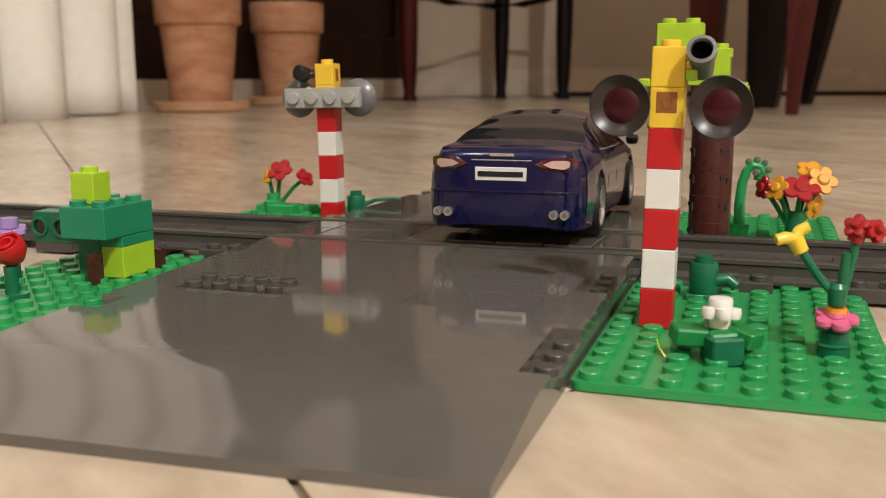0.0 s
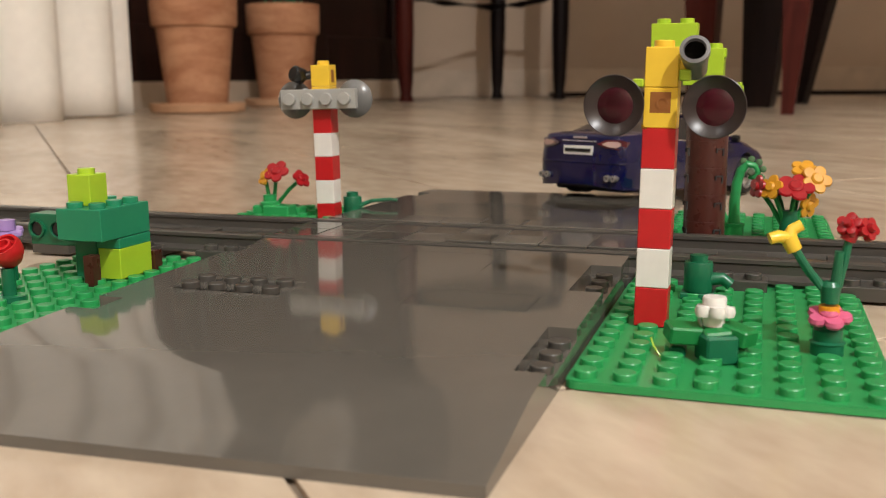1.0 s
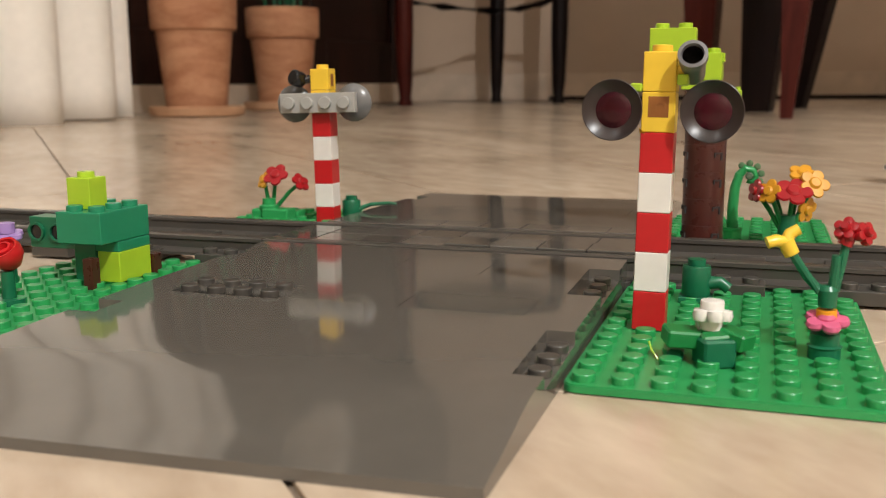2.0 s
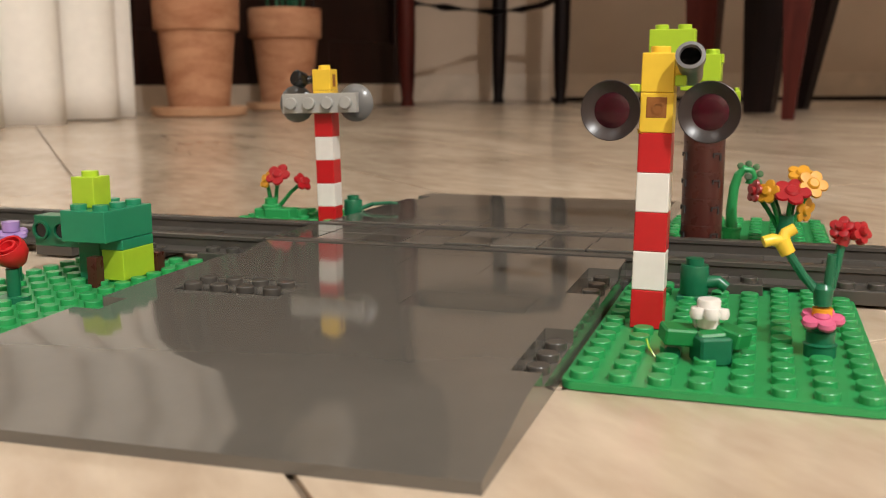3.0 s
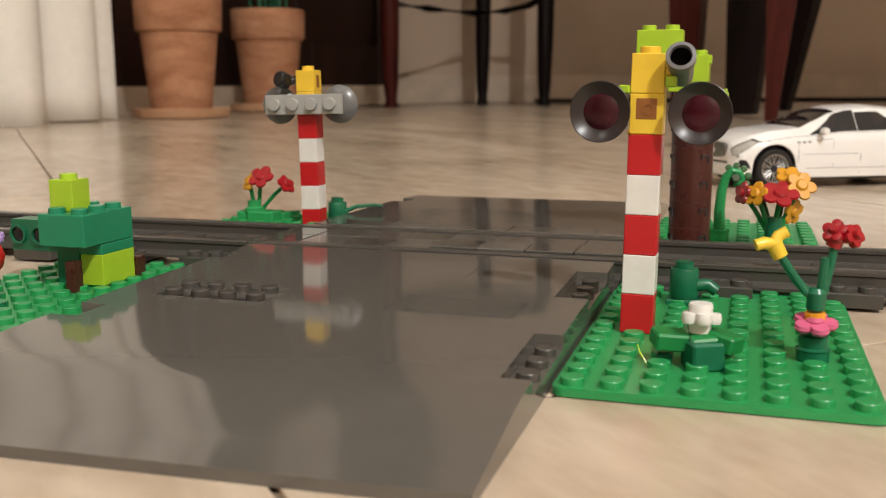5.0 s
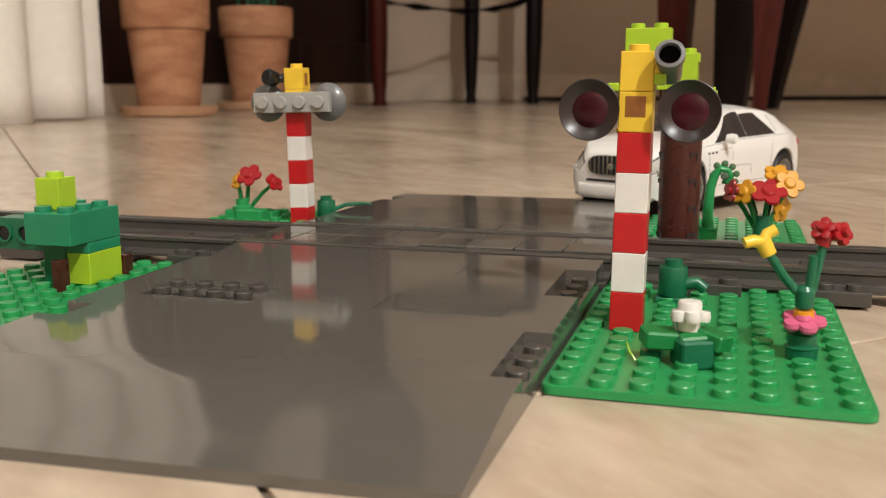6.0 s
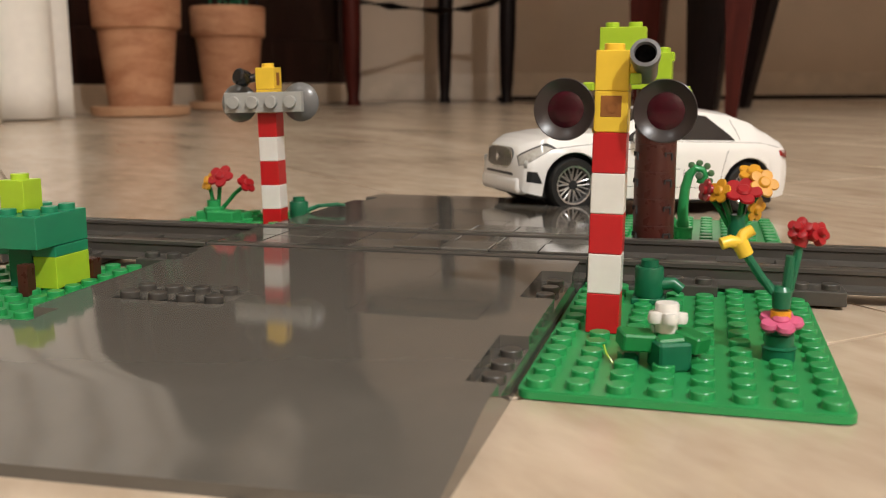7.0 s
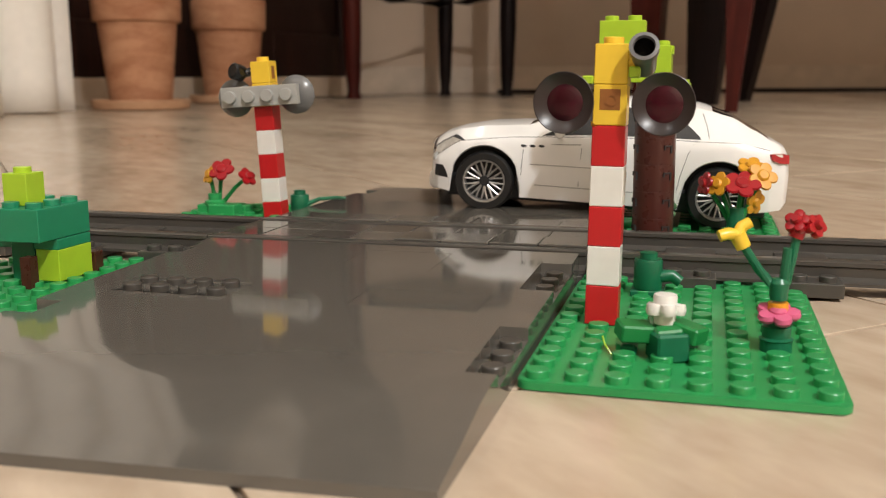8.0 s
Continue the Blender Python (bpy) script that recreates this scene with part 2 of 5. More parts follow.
def tube(points, r0, r1, bm=None, seg=10):
    """A bent, tapering rod through the points."""
    bm = bm or bmesh.new()
    pts = [V(p) for p in points]
    rings = []
    for k, p in enumerate(pts):
        d = (pts[min(k + 1, len(pts) - 1)] - pts[max(k - 1, 0)]).normalized()
        q = d.to_track_quat("Z", "Y").to_matrix()
        r = r0 + (r1 - r0) * k / (len(pts) - 1)
        rings.append([bm.verts.new(p + q @ V((r * math.cos(2 * math.pi * i / seg), r * math.sin(2 * math.pi * i / seg), 0))) for i in range(seg)])
    for a, b in zip(rings, rings[1:]):
        best = min(range(seg), key=lambda s: (b[s].co - a[0].co).length)
        for i in range(seg):
            j = (i + 1) % seg
            bm.faces.new((a[i], a[j], b[(j + best) % seg], b[(i + best) % seg]))
    bm.faces.new(rings[0][::-1])
    bm.faces.new(rings[-1])
    return bm


STUD = [(2.45, 0.0), (2.45, 1.5), (2.3, 1.7), (0.0, 1.7)]


def stud_mesh(material):
    return mesh_of(lathe(STUD, seg=20), material, "stud")


def brick_bm(nx, ny, h=9.6, studs=True):
    """A stud brick from its corner at the origin, nx by ny studs."""
    bm = box(0.05, nx * 8 - 0.05, 0.05, ny * 8 - 0.05, 0.03, h - 0.03, 0.22)
    if studs:
        for i in range(nx):
            for j in range(ny):
                lathe([(r, z + h - 0.03) for r, z in STUD], bm, 18, Matrix.Translation((i * 8 + 4, j * 8 + 4, 0)))
    return bm


# ---------------------------------------------------------------- room
YAW = radians(18.3)


def room(u, d):
    """Room plan: u metres across the room's far wall, d metres towards it."""
    return V((u * math.cos(YAW) - d * math.sin(YAW), u * math.sin(YAW) + d * math.cos(YAW), 0))


def slab(name, u0, u1, d0, d1, z0, z1, material, label="", category="", bevel=2.0):
    bm = box(u0 * 1000, u1 * 1000, d0 * 1000, d1 * 1000, z0 * 1000, z1 * 1000, bevel)
    ob = new(name, mesh_of(bm, material, name))
    ob.matrix_basis = pose(0, 0, 0, 0, 0, 18.3)
    return tagged(ob, label, category, kind="structure")


slab("wall_north", -0.42, 2.6, 3.30, 3.50, 0.0, 2.6, PLASTER, "beige rough plastered wall with a marble skirting", "wall")
slab("wall_west", -3.3, -3.1, -2.2, 3.5, 0.0, 2.6, PLASTER, "beige rough plastered wall", "wall")
slab("wall_east", 2.6, 2.8, -2.2, 3.5, 0.0, 2.6, PLASTER, "beige rough plastered wall", "wall")
slab("wall_south", -3.3, 2.8, -2.4, -2.2, 0.0, 2.6, PLASTER, "beige rough plastered wall", "wall")
slab("ceiling", -3.3, 2.8, -2.4, 3.5, 2.6, 2.7, CEILING, "white plastered ceiling", "ceiling")
slab("baseboard", -0.15, 2.6, 3.284, 3.298, 0.0, 0.095, MARBLE, "beige stone skirting along the wall", "baseboard", 1.5)

# Dark strip put in as the shadow line under the skirting.
slab("trim", 0.35, 2.6, 3.268, 3.282, 0.0, 0.014, BLACKWOOD_AND_SHADE, "thin dark strip standing for the gap shadow at the wall's foot", "trim", 0.5)


def dark_door(name, p0, p1):
    """A dark wooden panelled door wing, standing on a pale stone sill, between two plan points (mm)."""
    a, b = V((*p0, 0)), V((*p1, 0))
    length = (b - a).length
    rz = math.degrees(math.atan2(b.y - a.y, b.x - a.x))
    ob = thing(name, "dark mahogany panelled folding door above a pale stone sill", "door", at(a.x, a.y, 0, 0, 0, rz), kind="structure")
    part("sill", box(0, length, -2, 40, 0, 62, 1.5), MARBLE, ob, "pale beige stone sill")
    n = 3
    w = length / n
    for i in range(n):
        part("stile", box(i * w + 4, i * w + 74, 0, 36, 62, 2350, 3), DARKWOOD, ob)
        part("stile", box((i + 1) * w - 74, (i + 1) * w - 4, 0, 36, 62, 2350, 3), DARKWOOD, ob)
        part("rail", box(i * w + 74, (i + 1) * w - 74, 2, 34, 62, 190, 3), DARKWOOD, ob)
        part("rail", box(i * w + 74, (i + 1) * w - 74, 2, 34, 900, 1010, 3), DARKWOOD, ob)
        part("rail", box(i * w + 74, (i + 1) * w - 74, 2, 34, 2230, 2350, 3), DARKWOOD, ob)
        part("panel", box(i * w + 74, (i + 1) * w - 74, 14, 26, 190, 900, 1), DARKWOOD, ob)
        part("panel", box(i * w + 74, (i + 1) * w - 74, 14, 26, 1010, 2230, 1), BLACKWOOD_AND_SHADE, ob)
    return ob


dark_door("door_1", (-1380, 1330), (-1105, 2860))
slab("door_post", -0.42, -0.17, 3.06, 3.30, 0.0, 2.6, DARKWOOD, "dark mahogany door post at the end of the wall", "door frame")


def curtain(name, p0, p1, folds, seed):
    """A curtain in deep folds between two plan points (mm), gathered below and drawn across above."""
    rnd = random.Random(seed)
    a, b = V((*p0, 0)), V((*p1, 0))
    d = (b - a)
    nrm = V((d.y, -d.x, 0)).normalized()
    n = folds * 14
    cols = []
    phase = [rnd.uniform(0.8, 1.25) for _ in range(folds + 2)]
    bm = bmesh.new()
    heights = [1, 60, 250, 600, 900, 1200, 1330, 1365, 1400, 1430, 1460, 1520, 1600, 1800, 2350]
    spread = lambda z: float(np.interp(z, [720, 1050, 1200, 1330, 1400, 1460, 1600, 2350], [0, 45, 100, 210, 310, 580, 800, 1200]))
    for i in range(n + 1):
        f = i / n * folds
        k = int(f)
        amp = 34 * phase[min(k, folds)]
        s = math.sin(2 * math.pi * f)
        s = math.copysign(abs(s) ** 0.6, s)
        col = []
        for z in heights:
            p = a + d * (i / n) - d.normalized() * (spread(z) * (1 - i / n)) + nrm * (amp * s * (1.0 - 0.35 * z / 2350)) + V((0, 0, z + (3 * math.sin(f * 2.1) if z < 20 else 0)))
            col.append(bm.verts.new(p))
        cols.append(col)
    for c0, c1 in zip(cols, cols[1:]):
        for j in range(len(heights) - 1):
            bm.faces.new((c0[j], c1[j], c1[j + 1], c0[j + 1]))
    ob = new(name, mesh_of(bm, CURTAIN, name))
    ob.data.set_sharp_from_angle(angle=radians(180))
    sol = ob.modifiers.new("cloth_thickness", "SOLIDIFY")
    sol.thickness = 0.0025
    return tagged(ob, "white cotton floor-length curtain hanging in deep folds", "curtain")


curtain("curtain", (-1118, 1400), (-1010, 420), 6, 4)


def flower_pot(name, x, y, s, lip, label):
    """s: width of the pot against the large size; lip: height of the rim's lower edge; both pots are about as high."""
    ob = thing(name, label, "flower pot", at(x, y, 0), group="pots by the door")
    part("saucer", lathe([(0, 0), (88 * s, 0), (103 * s, 3), (107 * s, 18), (105 * s, 20), (98 * s, 19), (94 * s, 8), (0, 8)], seg=56), SAUCER, ob, "pale terracotta saucer")
    body = [(0, 9), (62 * s, 9), (66 * s, 12), (84 * s, lip - 1), (91 * s, lip), (93.5 * s, lip + 4), (96 * s, 240), (94 * s, 244), (86 * s, 242), (82 * s, 210), (0, 205)]
    part("pot", lathe(body, seg=64), TERRA, ob)
    bm = lathe([(0, 211), (40 * s, 213), (82 * s, 209)], seg=24)
    part("soil", bm, UNDER, ob, "dark potting soil")
    rnd = random.Random(int(x))
    bm = bmesh.new()
    for k in range(9):
        an = rnd.uniform(0, 6.28)
        r = rnd.uniform(10, 45) * s
        px, py = r * math.cos(an), r * math.sin(an)
        tube([(px, py, 200 * s), (px * 1.2, py * 1.2, 300 * s), (px * 1.9, py * 1.9, 430 * s), (px * 3.2, py * 3.2, 520 * s)], 3.2, 1.0, bm, 6)
    part("stem", bm, DKGREEN, ob, "thin dark green plant stems")
    return ob


def plank_floor():
    """Wood-look tile planks with dark joints, laid askew to the toys."""
    bm = box(-3300, 2800, -2400, 3500, -30, -1.2, 0)
    bm.transform(Matrix.Rotation(YAW, 4, "Z"))
    base = tagged(new("floor", mesh_of(bm, GROUT, "floor")), "beige stone-look tile planks with thin dark joints", "floor", kind="structure")
    w, ln, gap = 191.0, 1150.0, 1.6
    me = mesh_of(box(gap / 2, ln - gap / 2, gap / 2, w - gap / 2, -8, 0, 0.15), TILE, "tile")
    ux, uy = V((0.675, -0.738, 0)).normalized(), V((0.738, 0.675, 0)).normalized()
    ang = math.degrees(math.atan2(ux.y, ux.x))
    for i in range(-20, 20):
        for j in range(-5, 5):
            o = uy * (-68 + 191 * i) + ux * (ln * j + (i * 437) % ln)
            c = o + ux * ln / 2
            cu, cd = c.x * math.cos(YAW) + c.y * math.sin(YAW), c.y * math.cos(YAW) - c.x * math.sin(YAW)
            if not (-2900 < cu < 2350 and -1950 < cd < 3050):
                continue
            part("tile", me, TILE, base, m=at(o.x, o.y, 0, 0, 0, ang))


# ---------------------------------------------------------------- furniture


def stool():
    ob = thing("stool", "tall dark wooden three-legged stool with a bent foot rail", "stool", at(-768, 2682, 0))
    feet = [((-170, -270), REDWOOD, 26), ((-31, 204), BLACKWOOD_AND_SHADE, 24), ((201, 67), BLACKWOOD_AND_SHADE, 25)]
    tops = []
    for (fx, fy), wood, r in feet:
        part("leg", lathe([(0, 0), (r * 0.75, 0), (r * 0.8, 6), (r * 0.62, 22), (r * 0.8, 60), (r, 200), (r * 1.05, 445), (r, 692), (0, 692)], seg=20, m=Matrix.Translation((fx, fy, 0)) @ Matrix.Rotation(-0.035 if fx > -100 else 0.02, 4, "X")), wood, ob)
        tops.append((fx, fy))
    part("stretcher", tube([(-165, -262, 288), (-120, -80, 286), (-31, 120, 284), (60, 140, 290), (140, 110, 302), (198, 64, 322)], 11, 11, seg=12), BLACKWOOD_AND_SHADE, ob, "bent dark stretcher")
    ring = Matrix.Translation((-16, -30, 245))
    part("seat_ring", lathe([(205, 445), (238, 445), (248, 455), (248, 478), (238, 486), (205, 484), (205, 445)], seg=56, m=ring), BLACKWOOD_AND_SHADE, ob, "dark bent wooden seat ring")
    part("seat", lathe([(0, 466), (204, 464), (204, 470), (0, 472)], seg=56, m=ring), CANE, ob, "pale woven cane seat")
    return ob


def table():
    ob = thing("table", "dark reddish wooden table on tapered splayed legs", "table", at(0, 1900, 0))
    # The black leg at (18, 60) is added as a red leg's shaded left face.
    for fx, fy, tx, ty, w0, w1, wood, turn in ((68, -344, 83, -250, 11, 44, REDWOOD, 40), (107, 376, 169, 430, 17, 28, BLACKWOOD_AND_SHADE, 20), (-102, 95, -103, 130, 24, 40, REDWOOD, 35), (18, 60, 32, 100, 30, 50, BLACKWOOD_AND_SHADE, 35), (640, -100, 600, -80, 20, 44, REDWOOD, 40)):
        bm = bmesh.new()
        rings = []
        for z, w in ((0, w0), (40, w0 * 1.15), (720, w1 * 1.5)):
            f = z / 720
            cx, cy = fx + (tx - fx) * f * 2, fy + (ty - fy) * f
            a = radians(turn)
            rings.append([bm.verts.new((cx + w * math.cos(a + k * math.pi / 2) * 1.3, cy + w * math.sin(a + k * math.pi / 2) * 1.3, z)) for k in range(4)])
        for r0, r1 in zip(rings, rings[1:]):
            for k in range(4):
                bm.faces.new((r0[k], r0[(k + 1) % 4], r1[(k + 1) % 4], r1[k]))
        bm.faces.new(rings[0][::-1])
        bm.faces.new(rings[-1])
        part("leg", bm, wood, ob)
    part("tabletop", box(470, 1760, 1330, 2230, 720, 752, 6, seg=2), REDWOOD, ob, m=Matrix.Translation((0, -1.9, 0)) @ pose(0, 0, 0, 0, 0, 18.3))
    return ob


# ---------------------------------------------------------------- toy road
ROAD_X0, ROAD_X1 = -128.5, -4.6
PROFILE = [(-55.5, 2.3), (-51, 3.3), (-32, 6.4), (-26, 7.0), (-8, 7.6), (30, 8.5), (101.0, 9.3)]


def road_z(y):
    y = y if y < 125 else 250 - y
    for (y0, z0), (y1, z1) in zip(PROFILE, PROFILE[1:]):
        if y <= y1:
            return z0 + (z1 - z0) * (y - y0) / (y1 - y0) if y > y0 else 0.0
    return 9.3


def recess_list(back):
    """The sunken stud fields of a road half: x0, x1, y0, y1 and the kind of what fills it."""
    r = [(-115.6, -83.6, 24.6, 41.0, "open"), (-51.0, -18.6, 25.0, 43.0, "tile"), (-69.5, -42.0, 68.0, 92.0, "tile"),
         (-11.0, ROAD_X1, -17.0, 14.6, "side"), (-13.4, ROAD_X1, 50.0, 84.0, "side"), (ROAD_X0, -121.0, 1.0, 12.4, "notch"), (ROAD_X0, -124.6, 75.0, 84.0, "notch"), (ROAD_X0, -126.6, 84.0, 92.0, "notch")]
    return r[1:3] + [(ROAD_X0, -122.0, -6.0, 9.0, "notch")] if back else r


def road_half(name, back, label):
    """A sloping road plate; the surface is a grid cut out round the sunken stud fields."""
    ob = thing(name, label, "toy road", group="road plates of the crossing")
    flip = (lambda y: 250 - y) if back else (lambda y: y)
    rec = recess_list(back)
    xs = sorted({ROAD_X0, ROAD_X1, *[v for r in rec for v in r[:2]]})
    ys = sorted({p[0] for p in PROFILE} | {v for r in rec for v in r[2:4]})
    bm = bmesh.new()

    def vert(x, y, dz=0.0, flat=None):
        return bm.verts.new((x, flip(y), (road_z(y) - dz) if flat is None else flat))

    inside = lambda x, y: next((r for r in rec if r[0] < x < r[1] and r[2] < y < r[3]), None)
    for x0, x1 in zip(xs, xs[1:]):
        for y0, y1 in zip(ys, ys[1:]):
            cx, cy = (x0 + x1) / 2, (y0 + y1) / 2
            r = inside(cx, cy)
            dz = 0.0
            if r:
                dz = {"side": 3.0, "notch": 5.0}.get(r[4], 0.35)
            bm.faces.new((vert(x0, y0 + 1e-4, dz), vert(x1, y0 + 1e-4, dz), vert(x1, y1, dz), vert(x0, y1, dz)))
            for (xa, ya), (xb, yb), (ox, oy) in (((x0, y0), (x1, y0), (cx, y0 - 0.5)), ((x0, y1), (x1, y1), (cx, y1 + 0.5)), ((x0, y0), (x0, y1), (x0 - 0.5, cy)), ((x1, y0), (x1, y1), (x1 + 0.5, cy))):
                out = not (ROAD_X0 < ox < ROAD_X1 and ys[0] < oy < ys[-1])
                if out:
                    za, zb = road_z(ya + 1e-4), road_z(yb + 1e-4)
                    bm.faces.new((bm.verts.new((xa, flip(ya), za - dz)), bm.verts.new((xb, flip(yb), zb - dz)), bm.verts.new((xb, flip(yb), 0.0)), bm.verts.new((xa, flip(ya), 0.0))))
                elif bool(r) and not inside(ox, oy):
                    za, zb = road_z(ya + 1e-4), road_z(yb + 1e-4)
                    bm.faces.new((bm.verts.new((xa, flip(ya), za - dz)), bm.verts.new((xb, flip(yb), zb - dz)), bm.verts.new((xb, flip(yb), zb)), bm.verts.new((xa, flip(ya), za))))
    bmesh.ops.remove_doubles(bm, verts=bm.verts, dist=0.01)
    if not back:
        for v in bm.verts:
            if v.co.y < -55.4:
                v.co.y += -3.8 + -5.7 * (ROAD_X1 - v.co.x) / (ROAD_X1 - ROAD_X0)
    me = mesh_of(bm, ROAD, "slab")
    sl = part("slab", me, ROAD, ob)
    st = stud_mesh(DKGREY)
    for x0, x1, y0, y1, kind in rec:
        if kind == "open":
            for i in range(4):
                for j in range(2):
                    x, y = x0 + 4 + 8 * i, y0 + 4 + 8 * j
                    part("stud", st, DKGREY, ob, m=at(x, flip(y), road_z(y) - 0.4))
        elif kind == "side":
            for j in range(3):
                y = y1 - 5.5 - 8.6 * j
                part("stud", st, DKGREY, ob, m=at((x0 + x1) / 2 + 0.4, flip(y), road_z(y) - 3.0))
        elif kind == "tile":
            bm = bmesh.new()
            q = [(x0 + 0.25, y0 + 0.25), (x1 - 0.25, y0 + 0.25), (x1 - 0.25, y1 - 0.25), (x0 + 0.25, y1 - 0.25)]
            top = [bm.verts.new((x, flip(y), road_z(y) - 0.03)) for x, y in q]
            bot = [bm.verts.new((x, flip(y), road_z(y) - 0.34)) for x, y in q]
            bm.faces.new(top)
            for i in range(4):
                bm.faces.new((top[i], top[(i + 1) % 4], bot[(i + 1) % 4], bot[i]))
            part("tile", bm, ROAD, ob)
    return ob


def crossing_deck():
    """The flat tiles between and beside the rails where the road crosses."""
    ob = thing("crossing_deck", "dark grey plastic deck of smooth tiles between the rails", "toy road")
    part("deck", box(ROAD_X0 + 1, ROAD_X1 - 1, 108.4, 141.6, 0.5, 7.2, 0.1), DKGREY, ob)
    me = mesh_of(box(0.2, 15.75, 0.2, 15.3, 6.9, 9.45, 0.25), DECK, "tile")
    for i in range(8):
        for j in range(2):
            x = ROAD_X0 - 2 + 15.95 * i
            part("tile", me, ROAD, ob, m=at(x, 109.0 + 15.9 * j, random.uniform(-0.05, 0.05) + (0.75 if j == 0 and i >= 4 else 0.0), random.uniform(-0.25, 0.25), random.uniform(-0.2, 0.2), 0))
    thin = mesh_of(box(0.2, 15.75, 0.2, 15.6, -0.6, 0.35, 0.2), DECK, "tile")
    for i in range(8):
        part("tile", thin, ROAD, ob, m=at(ROAD_X0 - 2 + 15.95 * i + (2.2 if i == 0 else 0), 151.0, 9.25, -0.65, random.uniform(-0.15, 0.15), 0))
    return ob


# ---------------------------------------------------------------- toy track


def rail_bm(y, length, x0):
    """One rail: wide foot, web and head, swept along x."""
    prof = [(-5.2, 3.2), (-5.2, 4.1), (-3.2, 4.6), (-2.2, 5.4), (-2.2, 8.0), (-2.7, 8.4), (-2.7, 9.5), (-2.4, 9.7), (2.4, 9.7), (2.7, 9.5), (2.7, 8.4), (2.2, 8.0), (2.2, 5.4), (3.2, 4.6), (5.2, 4.1), (5.2, 3.2)]
    bm = bmesh.new()
    a = [bm.verts.new((x0, y + p, z)) for p, z in prof]
    b = [bm.verts.new((x0 + length, y + p, z)) for p, z in prof]
    n = len(prof)
    for i in range(n):
        j = (i + 1) % n
        bm.faces.new((a[i], a[j], b[j], b[i]))
    bm.faces.new(a[::-1])
    bm.faces.new(b)
    return bm


def track_piece(x0, first):
    ob = thing("rail_track", "dark grey plastic straight toy railway track", "toy track", group="railway track")
    for y in (105.0, 145.0):
        part("rail", rail_bm(y, 127.4, x0 + 0.3), DKGREY, ob)
    st = stud_mesh(DKGREY)
    for i in range(4):
        sx = x0 + first + 34.3 * i
        if sx + 16 > x0 + 128:
            break
        part("sleeper", box(sx, sx + 16, 93.0, 157.0, 1.0, 5.0, 0.2), DKGREY, ob)
        for k in range(2):
            for y in (97.0, 153.0):
                part("stud", st, DKGREY, ob, m=at(sx + 4 + 8 * k, y, 5.0))
    for k in (0.15, 111.2):
        part("end_plate", box(x0 + k, x0 + k + 16, 96.5, 153.5, 0.2, 3.1, 0.2), DKGREY, ob)
    return ob


# ---------------------------------------------------------------- toy baseplates


def baseplate(name, x0, y0, nx, ny, label, skip=(), h=2.0):
    ob = thing(name, label, "toy baseplate", at(x0, y0, 0))
    bm = box(0.1, nx * 8 - 0.1, 0.1, ny * 8 - 0.1, 0.3, h, 0)
    up = [e for e in bm.edges if abs(e.verts[0].co.z - e.verts[1].co.z) > 1]
    bmesh.ops.bevel(bm, geom=up, offset=3.0, segments=5, affect="EDGES", profile=0.5)
    rim = [e for e in bm.edges if min(v.co.z for v in e.verts) > h - 0.1 and len(e.link_faces) == 2 and any(abs(f.normal.z) < 0.5 for f in e.link_faces)]
    bmesh.ops.bevel(bm, geom=rim, offset=0.25, segments=2, affect="EDGES")
    part("plate", bm, GREEN, ob)
    st = stud_mesh(GREEN)
    for i in range(nx):
        for j in range(ny):
            if (i, j) not in skip:
                part("stud", st, GREEN, ob, m=at(i * 8 + 4, j * 8 + 4, h))
    return ob


# ---------------------------------------------------------------- crossing signals


